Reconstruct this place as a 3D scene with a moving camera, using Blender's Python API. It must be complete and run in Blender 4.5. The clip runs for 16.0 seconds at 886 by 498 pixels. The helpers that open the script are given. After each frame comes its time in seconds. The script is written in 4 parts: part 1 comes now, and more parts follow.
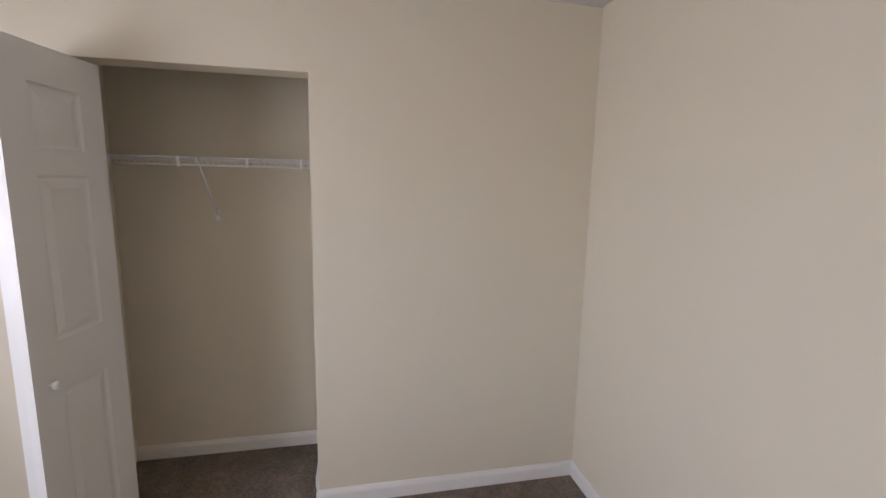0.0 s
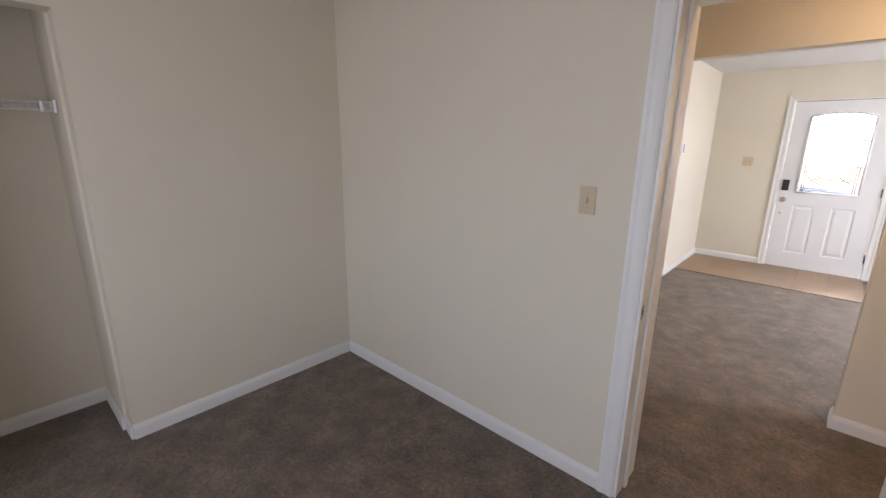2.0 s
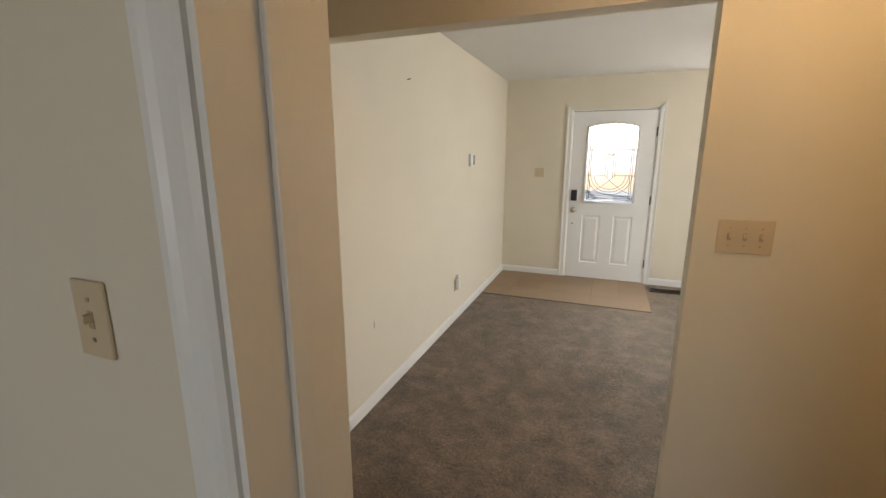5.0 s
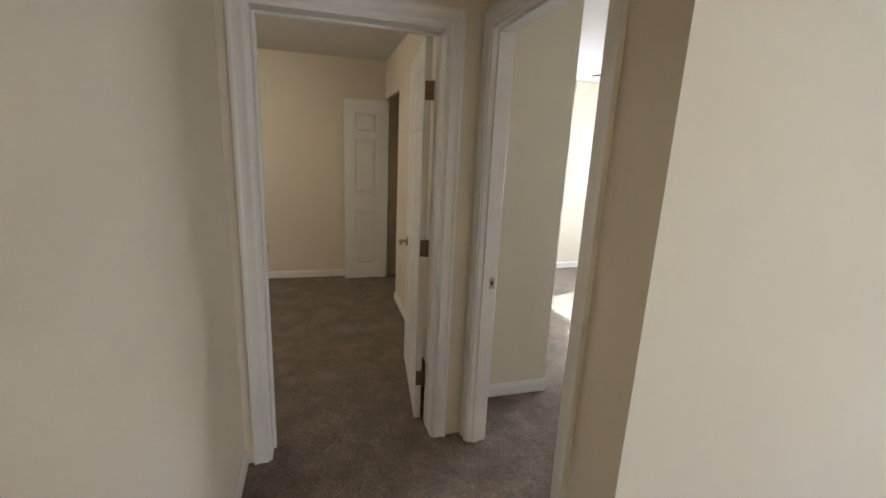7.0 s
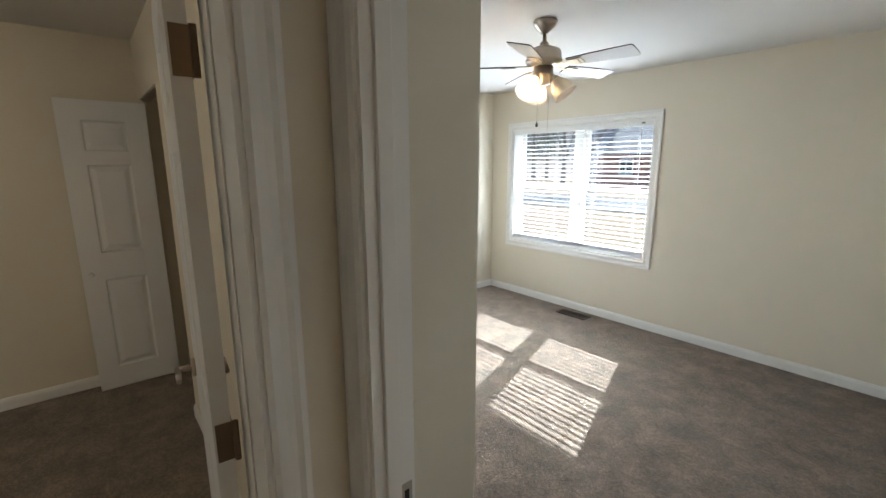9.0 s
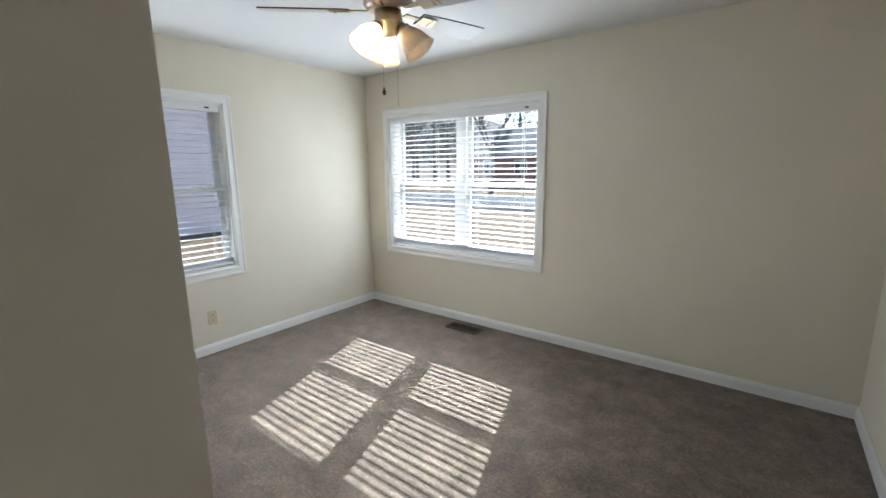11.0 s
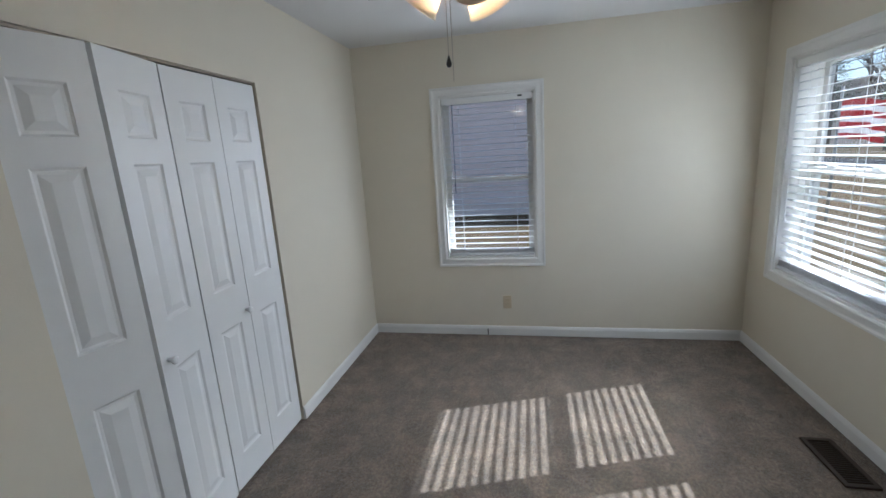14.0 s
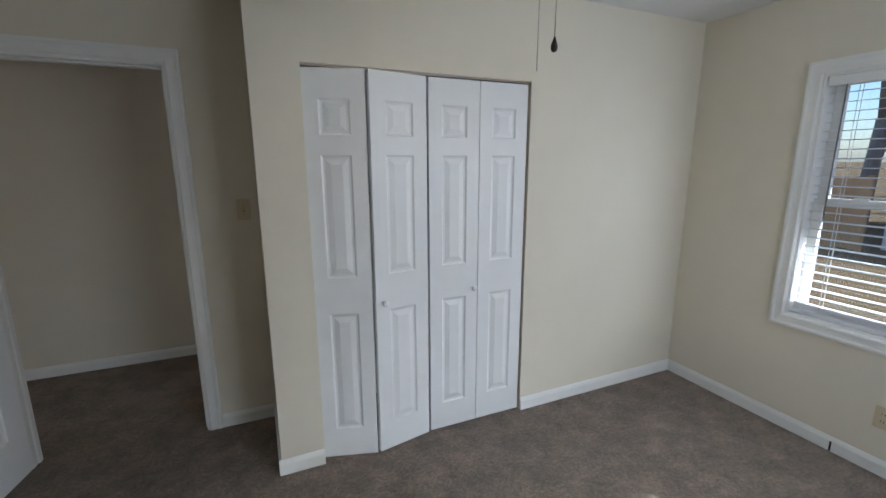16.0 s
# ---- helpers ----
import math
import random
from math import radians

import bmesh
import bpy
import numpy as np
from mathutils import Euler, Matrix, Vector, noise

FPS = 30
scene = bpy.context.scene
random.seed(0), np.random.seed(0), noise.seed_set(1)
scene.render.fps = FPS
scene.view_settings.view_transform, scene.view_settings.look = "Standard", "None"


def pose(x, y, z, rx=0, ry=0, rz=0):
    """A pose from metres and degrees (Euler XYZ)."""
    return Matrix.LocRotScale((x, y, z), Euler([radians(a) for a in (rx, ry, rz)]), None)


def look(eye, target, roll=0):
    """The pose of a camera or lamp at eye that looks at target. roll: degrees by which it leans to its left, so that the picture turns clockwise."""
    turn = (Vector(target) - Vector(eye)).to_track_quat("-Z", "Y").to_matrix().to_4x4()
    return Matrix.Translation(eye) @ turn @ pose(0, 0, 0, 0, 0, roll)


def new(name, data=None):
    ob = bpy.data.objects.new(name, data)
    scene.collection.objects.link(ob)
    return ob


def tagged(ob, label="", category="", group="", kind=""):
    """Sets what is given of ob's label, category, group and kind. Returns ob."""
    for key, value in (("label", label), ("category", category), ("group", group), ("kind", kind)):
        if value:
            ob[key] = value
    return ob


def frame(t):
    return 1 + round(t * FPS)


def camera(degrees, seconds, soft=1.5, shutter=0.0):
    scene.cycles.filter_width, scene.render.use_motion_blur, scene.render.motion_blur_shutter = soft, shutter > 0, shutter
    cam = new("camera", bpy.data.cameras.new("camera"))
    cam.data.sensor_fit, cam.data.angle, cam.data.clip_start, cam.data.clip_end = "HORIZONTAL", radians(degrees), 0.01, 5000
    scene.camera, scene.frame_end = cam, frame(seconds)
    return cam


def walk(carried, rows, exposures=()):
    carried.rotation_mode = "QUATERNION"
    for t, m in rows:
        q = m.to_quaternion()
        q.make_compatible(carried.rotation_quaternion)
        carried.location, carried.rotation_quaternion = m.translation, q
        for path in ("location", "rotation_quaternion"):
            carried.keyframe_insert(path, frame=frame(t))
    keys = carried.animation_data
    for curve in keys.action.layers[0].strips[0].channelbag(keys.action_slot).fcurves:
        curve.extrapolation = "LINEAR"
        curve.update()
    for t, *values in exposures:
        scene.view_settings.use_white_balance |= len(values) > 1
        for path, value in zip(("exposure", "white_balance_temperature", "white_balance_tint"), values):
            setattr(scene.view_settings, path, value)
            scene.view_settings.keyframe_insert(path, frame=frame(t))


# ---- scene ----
cam = camera(92.4, 16.0)
PATH = [
    (0, (1.983, -1.168, 1.582), (0.045, -0.768, 1.289), 1.1),
    (0.5, (1.986, -1.406, 1.603), (0.215, -0.538, 1.272), 1.1),
    (1, (2.157, -1.521, 1.555), (0.551, -0.388, 1.188), 1.8),
    (1.5, (2.361, -1.61, 1.54), (0.876, -0.355, 1.07), 2.2),
    (2, (2.482, -1.69, 1.545), (1.175, -0.26, 1.049), 0.7),
    (2.5, (2.568, -1.75, 1.553), (1.606, -0.065, 1.066), 1.1),
    (3, (2.566, -1.638, 1.557), (1.841, 0.167, 1.095), 1.9),
    (3.2, (2.55, -1.539, 1.566), (1.832, 0.271, 1.109), 1.5),
    (5.5, (2.277, -0.009, 1.523), (1.561, 1.809, 1.096), -0.4),
    (5.9, (2.159, 0.233, 1.51), (1.02, 1.823, 1.096), -0.2),
    (6, (2.159, 0.28, 1.517), (0.897, 1.775, 1.099), -0.2),
    (6.5, (2.102, 0.496, 1.531), (0.396, 1.447, 1.101), 3.1),
    (7, (1.908, 0.592, 1.516), (0.041, 1.147, 1.063), 2.6),
    (7.5, (1.632, 0.662, 1.554), (-0.257, 1.146, 1.111), 1.8),
    (8, (1.329, 0.767, 1.559), (-0.554, 1.294, 1.137), 1.5),
    (8.4, (1.073, 0.848, 1.571), (-0.745, 1.57, 1.153), 2.0),
    (8.5, (1.012, 0.867, 1.564), (-0.776, 1.665, 1.158), 2.7),
    (9, (0.725, 0.944, 1.592), (-0.777, 2.206, 1.202), -0.1),
    (9.5, (0.609, 1.063, 1.461), (-0.517, 2.677, 1.107), -0.2),
    (11.8, (0.409, 2.083, 1.512), (-0.949, 3.483, 1.073), -2.0),
    (12, (0.412, 2.174, 1.513), (-1.041, 3.475, 1.065), -2.2),
    (12.5, (0.389, 2.468, 1.519), (-1.293, 3.454, 1.072), -3.2),
    (13, (0.445, 2.8, 1.524), (-1.436, 3.319, 1.087), -3.3),
    (13.5, (0.464, 3.097, 1.533), (-1.485, 3.185, 1.095), -2.9),
    (14, (0.382, 3.393, 1.556), (-1.529, 2.988, 1.127), -3.6),
    (14.5, (0.289, 3.645, 1.547), (-1.472, 2.788, 1.14), -1.9),
    (15, (0.169, 3.847, 1.533), (-1.391, 2.66, 1.139), -0.5),
    (15.5, (-0.087, 3.98, 1.563), (-1.308, 2.449, 1.154), 0.6),
    (16, (-0.316, 4.049, 1.565), (-1.104, 2.256, 1.159), -0.1),
]
EXPOSURES = [(0.0, 3.9, 5900, 21), (1.0, 3.85, 5600, 20), (1.5, 3.8, 5100, 18), (2.0, 3.55, 5700, 19), (2.5, 3.4, 6100, 19), (3.2, 3.35, 6100, 17),
             (5.5, 2.85, 6300, 10), (6.0, 2.85, 6100, 10), (7.0, 3.05, 5600, 9), (8.0, 3.1, 5500, 8), (8.5, 2.85, 5400, 5), (9.0, 2.55, 5400, 5), (9.5, 2.35, 5400, 4),
             (11.8, 1.8, 5250, 6), (13.0, 1.25, 5150, 6), (14.0, 1.2, 5200, 7), (15.0, 1.35, 5250, 6), (16.0, 1.45, 5250, 7)]
walk(cam, [(r[0], look(*r[1:])) for r in PATH], EXPOSURES)

# ---- world, sun, exposure ----
SUN_WAY = Vector((0.33, -1.0, -0.828)).normalized()
world = bpy.data.worlds.new("sky_world")
scene.world = world
world.use_nodes = True
wn = world.node_tree
sky = wn.nodes.new("ShaderNodeTexSky")
sky.sky_type, sky.sun_disc = "NISHITA", False
sky.sun_elevation, sky.sun_rotation = radians(38.9), radians(-18.3)
wn.nodes["Background"].inputs["Strength"].default_value = 0.085
wn.links.new(sky.outputs["Color"], wn.nodes["Background"].inputs["Color"])
sun_data = bpy.data.lights.new("sun", "SUN")
sun_data.energy, sun_data.angle, sun_data.color = 5.0, radians(0.4), (1.0, 0.95, 0.86)
sun = new("sun", sun_data)
sun.matrix_world = Matrix.Translation((-6, 14, 12)) @ SUN_WAY.to_track_quat("-Z", "Y").to_matrix().to_4x4()




def window_light(name, place, way, wide, high, watts, colour):
    """An added area lamp in a window's opening, standing in for the sky's light."""
    data = bpy.data.lights.new(name, "AREA")
    data.shape, data.size, data.size_y, data.energy, data.color = "RECTANGLE", wide, high, watts, colour
    ob = new(name, data)
    ob.matrix_world = Matrix.Translation(place) @ Vector(way).to_track_quat("-Z", "Y").to_matrix().to_4x4()


# Fill lamp at an unseen, added south window; brightens the first bedroom.
window_light("bedroom_fill_light", (1.85, -3.48, 1.35), (0, 1, 0), 1.3, 1.2, 2.7, (1.0, 0.96, 0.91))
# Fill lamp at an unseen, added east window; brightens the living room.
window_light("living_fill_light", (6.18, 3.3, 1.35), (-1, 0, 0), 2.1, 1.2, 10.5, (1.0, 0.97, 0.92))

# Lamps on the room side of the blinds, added to brighten the fan bedroom.
window_light("front_window_light", (-1.93, 4.975, 1.36), (0, -1, -0.1), 1.55, 1.2, 4.8, (1.0, 0.97, 0.95))
window_light("side_window_light", (-3.08, 3.07, 1.36), (1, 0, -0.1), 0.66, 1.2, 3.0, (1.0, 0.97, 0.95))

# ---- materials ----


def rgb(c):
    return (c[0], c[1], c[2], 1.0)


def material(name, colour, rough=0.6, metal=0.0, spread=0.06, big=2.0, fine=60.0, bump=0.1, depth=0.002,
             coat=0.0, stain=0.0, stain_colour=None, per_object=0.0):
    """A painted, plastic, metal or woven surface with colour variation at two scales and a fine relief."""
    m = bpy.data.materials.new(name)
    m.use_nodes = True
    t = m.node_tree
    n, link = t.nodes, t.links.new
    bsdf = n["Principled BSDF"]
    geo = n.new("ShaderNodeNewGeometry")
    large, small = n.new("ShaderNodeTexNoise"), n.new("ShaderNodeTexNoise")
    large.inputs["Scale"].default_value, large.inputs["Detail"].default_value = big, 4
    small.inputs["Scale"].default_value, small.inputs["Detail"].default_value = fine, 3
    for tex in (large, small):
        link(geo.outputs["Position"], tex.inputs["Vector"])
    mix = n.new("ShaderNodeMix")
    mix.data_type = "RGBA"
    mix.inputs["A"].default_value = rgb([v * (1 - spread) for v in colour])
    mix.inputs["B"].default_value = rgb([min(1, v * (1 + spread)) for v in colour])
    add = n.new("ShaderNodeMath")
    add.operation = "MULTIPLY_ADD"
    link(small.outputs["Fac"], add.inputs[0])
    add.inputs[1].default_value = 0.5
    half = n.new("ShaderNodeMath")
    half.operation = "MULTIPLY"
    half.inputs[1].default_value = 0.5
    link(large.outputs["Fac"], half.inputs[0])
    link(half.outputs[0], add.inputs[2])
    link(add.outputs[0], mix.inputs["Factor"])
    out = mix.outputs["Result"]
    if stain:
        blot = n.new("ShaderNodeTexNoise")
        blot.inputs["Scale"].default_value, blot.inputs["Detail"].default_value = 1.3, 6
        blot.inputs["Roughness"].default_value = 0.65
        link(geo.outputs["Position"], blot.inputs["Vector"])
        ramp = n.new("ShaderNodeMapRange")
        ramp.inputs["From Min"].default_value, ramp.inputs["From Max"].default_value = 0.5, 0.72
        ramp.inputs["To Max"].default_value = stain
        link(blot.outputs["Fac"], ramp.inputs["Value"])
        second = n.new("ShaderNodeMix")
        second.data_type = "RGBA"
        second.inputs["B"].default_value = rgb(stain_colour or [v * 0.6 for v in colour])
        link(out, second.inputs["A"])
        link(ramp.outputs["Result"], second.inputs["Factor"])
        out = second.outputs["Result"]
    if per_object:
        info = n.new("ShaderNodeObjectInfo")
        hue = n.new("ShaderNodeHueSaturation")
        rng = n.new("ShaderNodeMapRange")
        rng.inputs["To Min"].default_value, rng.inputs["To Max"].default_value = 1 - per_object, 1 + per_object
        link(info.outputs["Random"], rng.inputs["Value"])
        link(rng.outputs["Result"], hue.inputs["Value"])
        link(out, hue.inputs["Color"])
        out = hue.outputs["Color"]
    link(out, bsdf.inputs["Base Color"])
    bsdf.inputs["Roughness"].default_value, bsdf.inputs["Metallic"].default_value = rough, metal
    bsdf.inputs["Coat Weight"].default_value = coat
    if bump:
        b = n.new("ShaderNodeBump")
        b.inputs["Strength"].default_value, b.inputs["Distance"].default_value = bump, depth
        link(small.outputs["Fac"], b.inputs["Height"])
        link(b.outputs["Normal"], bsdf.inputs["Normal"])
    return m


def carpet_material():
    m = bpy.data.materials.new("carpet")
    m.use_nodes = True
    t = m.node_tree
    n, link = t.nodes, t.links.new
    bsdf = n["Principled BSDF"]
    geo = n.new("ShaderNodeNewGeometry")

    def tex(scale, detail, rough=0.5):
        x = n.new("ShaderNodeTexNoise")
        x.inputs["Scale"].default_value, x.inputs["Detail"].default_value = scale, detail
        x.inputs["Roughness"].default_value = rough
        link(geo.outputs["Position"], x.inputs["Vector"])
        return x

    lanes, tuft, fibre = tex(5.5, 8, 0.78), tex(62, 5, 0.85), tex(300, 2)
    base = n.new("ShaderNodeValToRGB")
    e = base.color_ramp.elements
    e[0].position, e[0].color = 0.40, (0.073, 0.054, 0.038, 1)
    e[1].position, e[1].color = 0.60, (0.300, 0.231, 0.165, 1)
    mid = base.color_ramp.elements.new(0.5)
    mid.color = (0.160, 0.120, 0.085, 1)
    s1 = n.new("ShaderNodeMath")
    s1.operation = "MULTIPLY_ADD"
    s1.inputs[1].default_value = 0.55
    link(tuft.outputs["Fac"], s1.inputs[0])
    s2 = n.new("ShaderNodeMath")
    s2.operation = "MULTIPLY"
    s2.inputs[1].default_value = 0.45
    link(lanes.outputs["Fac"], s2.inputs[0])
    link(s2.outputs[0], s1.inputs[2])
    link(s1.outputs[0], base.inputs["Fac"])
    fleck = tex(34, 4, 0.7)
    gaps = n.new("ShaderNodeMapRange")
    gaps.inputs["From Min"].default_value, gaps.inputs["From Max"].default_value = 0.60, 0.70
    gaps.inputs["To Max"].default_value = 0.55
    link(fleck.outputs["Fac"], gaps.inputs["Value"])
    dark = n.new("ShaderNodeMix")
    dark.data_type = "RGBA"
    dark.inputs["B"].default_value = (0.05, 0.037, 0.026, 1)
    link(base.outputs["Color"], dark.inputs["A"])
    link(gaps.outputs["Result"], dark.inputs["Factor"])
    link(dark.outputs["Result"], bsdf.inputs["Base Color"])
    bsdf.inputs["Roughness"].default_value = 0.95
    bsdf.inputs["Sheen Weight"].default_value = 0.25
    bsdf.inputs["Specular IOR Level"].default_value = 0.15
    s3 = n.new("ShaderNodeMath")
    s3.operation = "MULTIPLY_ADD"
    s3.inputs[1].default_value = 0.4
    link(fibre.outputs["Fac"], s3.inputs[0])
    link(tuft.outputs["Fac"], s3.inputs[2])
    b = n.new("ShaderNodeBump")
    b.inputs["Strength"].default_value, b.inputs["Distance"].default_value = 0.7, 0.015
    link(s3.outputs[0], b.inputs["Height"])
    link(b.outputs["Normal"], bsdf.inputs["Normal"])
    return m


def glass_material(name, colour=(1, 1, 1), rough=0.0, ior=1.45):
    m = bpy.data.materials.new(name)
    m.use_nodes = True
    b = m.node_tree.nodes["Principled BSDF"]
    b.inputs["Base Color"].default_value = rgb(colour)
    b.inputs["Transmission Weight"].default_value, b.inputs["Roughness"].default_value = 1.0, rough
    b.inputs["IOR"].default_value = ior
    return m


def glow_material(name, colour, strength):
    m = bpy.data.materials.new(name)
    m.use_nodes = True
    b = m.node_tree.nodes["Principled BSDF"]
    b.inputs["Base Color"].default_value = rgb((0.85, 0.82, 0.76))
    b.inputs["Emission Color"].default_value = rgb(colour)
    b.inputs["Emission Strength"].default_value = strength
    b.inputs["Roughness"].default_value = 0.35
    return m


def frosted_material():
    """White alabaster glass of a lamp shade, which lets some light through."""
    m = bpy.data.materials.new("frosted_glass")
    m.use_nodes = True
    n, link = m.node_tree.nodes, m.node_tree.links.new
    b = n["Principled BSDF"]
    b.inputs["Base Color"].default_value, b.inputs["Roughness"].default_value = rgb((0.82, 0.78, 0.72)), 0.25
    tr = n.new("ShaderNodeBsdfTranslucent")
    tr.inputs["Color"].default_value = rgb((0.85, 0.74, 0.6))
    mix = n.new("ShaderNodeMixShader")
    mix.inputs["Fac"].default_value = 0.55
    link(b.outputs[0], mix.inputs[1])
    link(tr.outputs[0], mix.inputs[2])
    link(mix.outputs[0], n["Material Output"].inputs["Surface"])
    return m


def slat_material():
    m = material("blind_slat", (0.80, 0.81, 0.82), rough=0.4, spread=0.03, bump=0.03)
    n, link = m.node_tree.nodes, m.node_tree.links.new
    tr = n.new("ShaderNodeBsdfTranslucent")
    tr.inputs["Color"].default_value = rgb((0.8, 0.82, 0.85))
    mix = n.new("ShaderNodeMixShader")
    mix.inputs["Fac"].default_value = 0.18
    link(n["Principled BSDF"].outputs[0], mix.inputs[1])
    link(tr.outputs[0], mix.inputs[2])
    link(mix.outputs[0], n["Material Output"].inputs["Surface"])
    return m


PAINT = material("wall_paint", (0.705, 0.648, 0.528), rough=0.75, spread=0.025, big=1.2, fine=220, bump=0.25, depth=0.0012,
                 stain=0.12, stain_colour=(0.55, 0.50, 0.41))
CEIL = material("ceiling_paint", (0.70, 0.69, 0.67), rough=0.9, spread=0.03, big=1.5, fine=140, bump=0.4, depth=0.002)
TRIM = material("trim_paint", (0.78, 0.77, 0.74), rough=0.38, spread=0.03, big=3, fine=90, bump=0.08, stain=0.12,
                stain_colour=(0.62, 0.59, 0.53))
DOORPAINT = material("door_paint", (0.79, 0.79, 0.78), rough=0.36, spread=0.02, big=3, fine=160, bump=0.12, depth=0.001)
CARPET = carpet_material()
LAMINATE = material("tan_vinyl", (0.30, 0.205, 0.125), rough=0.45, spread=0.14, big=5, fine=40, bump=0.08, per_object=0.07)
NICKEL = material("brushed_nickel", (0.44, 0.385, 0.325), rough=0.3, metal=1.0, spread=0.08, bump=0.05)
BRONZE = material("dark_bronze", (0.05, 0.045, 0.04), rough=0.4, metal=0.6, bump=0.05)
BRASS = material("aged_brass", (0.46, 0.38, 0.25), rough=0.35, metal=1.0, bump=0.05)
HINGE = material("worn_bronze", (0.20, 0.145, 0.10), rough=0.5, metal=0.7, spread=0.15, bump=0.05)
ALMOND = material("almond_plastic", (0.58, 0.48, 0.32), rough=0.35, spread=0.02, bump=0.0)
# The plate's almond darkened: shade in the switch slots put into the colour.
ALMOND_SHADE = material("almond_slot_shade", (0.40, 0.32, 0.20), rough=0.5, spread=0.02, bump=0.0)
WHITEPL = material("white_plastic", (0.78, 0.78, 0.77), rough=0.35, spread=0.02, bump=0.0)
GREYPL = material("grey_plastic", (0.18, 0.18, 0.18), rough=0.4, spread=0.03, bump=0.0)
BLACKPL = material("black_plastic", (0.02, 0.02, 0.022), rough=0.3, spread=0.03, bump=0.0)
# Near-black colour stands in for the shade inside holes, slots and gaps.
DARKGAP = material("gap_shade", (0.02, 0.018, 0.015), rough=0.9, bump=0.0)
WIRE = material("white_vinyl_wire", (0.78, 0.78, 0.79), rough=0.35, spread=0.02, bump=0.0)
VENTBR = material("brown_enamel", (0.045, 0.03, 0.02), rough=0.45, metal=0.3, bump=0.03)
BLADE = material("blade_laminate", (0.50, 0.47, 0.44), rough=0.35, spread=0.1, big=6, fine=80, bump=0.03)
BLADE_EDGE = material("blade_edge", (0.08, 0.04, 0.025), rough=0.4, bump=0.03)
SLAT = slat_material()
GLASS = glass_material("window_glass", (0.82, 0.83, 0.85))
LEADGLASS = glass_material("textured_glass", (1.0, 1.0, 1.0), 0.03)
LEAD = material("lead_came", (0.09, 0.09, 0.09), rough=0.5, metal=0.7, bump=0.05)
FROST = frosted_material()
GLOW = glow_material("lit_bulb", (1.0, 0.80, 0.58), 60.0)
DOME_H = glow_material("lit_amber_dome", (1.0, 0.62, 0.28), 4.4)
DOME_B = glow_material("added_cream_dome", (1.0, 0.78, 0.54), 8.5)
SIDING = material("grey_siding", (0.82, 0.67, 0.59), rough=0.7, spread=0.06, big=1.0, fine=30, bump=0.1)
EXTWALL = material("cream_siding", (0.6, 0.57, 0.5), rough=0.7, spread=0.06)
LAWN = material("dry_lawn", (0.110, 0.076, 0.040), rough=0.95, spread=0.3, big=0.7, fine=14, bump=0.8, depth=0.03, stain=0.5,
                stain_colour=(0.085, 0.085, 0.042))
ASPHALT = material("asphalt", (0.055, 0.055, 0.057), rough=0.9, spread=0.15, fine=50, bump=0.4)
for ground_material in (LAWN, ASPHALT):
    ground_material.node_tree.nodes["Principled BSDF"].inputs["Specular IOR Level"].default_value = 0.08
CONCRETE = material("concrete", (0.42, 0.41, 0.38), rough=0.85, spread=0.1, fine=30, bump=0.3)
FENCEWOOD = material("fence_wood", (0.42, 0.25, 0.12), rough=0.8, spread=0.2, big=3, fine=35, bump=0.3, per_object=0.15)
BARK = material("bark", (0.20, 0.17, 0.145), rough=0.95, spread=0.3, big=6, fine=40, bump=0.8, depth=0.01)
LEAFLITTER = material("leaf_litter", (0.10, 0.075, 0.055), rough=0.95, spread=0.35, big=0.4, fine=6, bump=0.8, depth=0.05, stain=0.5)
ROOFING = material("roof_shingle", (0.10, 0.095, 0.09), rough=0.9, spread=0.25, big=2, fine=25, bump=0.5)
BRICK = material("far_brick", (0.26, 0.13, 0.10), rough=0.85, spread=0.2, big=3, fine=25, bump=0.3)
PINE = material("pine_needles", (0.09, 0.105, 0.07), rough=0.8, spread=0.4, big=2, fine=20, bump=0.2)
FLAGRED = material("flag_red", (0.45, 0.04, 0.05), rough=0.8, bump=0.05)
FLAGWHITE = material("flag_white", (0.75, 0.73, 0.72), rough=0.8, bump=0.05)

# ---- building blocks ----


def add_box(bm, x0, x1, y0, y1, z0, z1, bevel=0.0):
    vs = [bm.verts.new((x, y, z)) for z in (z0, z1) for y in (y0, y1) for x in (x0, x1)]
    fs = [bm.faces.new([vs[i] for i in f]) for f in
          ((0, 2, 3, 1), (4, 5, 7, 6), (0, 1, 5, 4), (2, 6, 7, 3), (0, 4, 6, 2), (1, 3, 7, 5))]
    if bevel:
        es = {e for f in fs for e in f.edges}
        bmesh.ops.bevel(bm, geom=list(es), offset=bevel, segments=2, affect="EDGES", profile=0.5)
    return bm


def add_poly(bm, pts, axis, a, b):
    """A flat outline of (u, v) points, drawn out along axis ('x', 'y' or 'z') from a to b."""
    def at(u, v, w):
        return {"x": (w, u, v), "y": (u, w, v), "z": (u, v, w)}[axis]
    lo = [bm.verts.new(at(u, v, a)) for u, v in pts]
    hi = [bm.verts.new(at(u, v, b)) for u, v in pts]
    n = len(pts)
    fs = [bm.faces.new(lo), bm.faces.new(hi)]
    for i in range(n):
        fs.append(bm.faces.new((lo[i], lo[(i + 1) % n], hi[(i + 1) % n], hi[i])))
    bmesh.ops.recalc_face_normals(bm, faces=fs)
    return bm


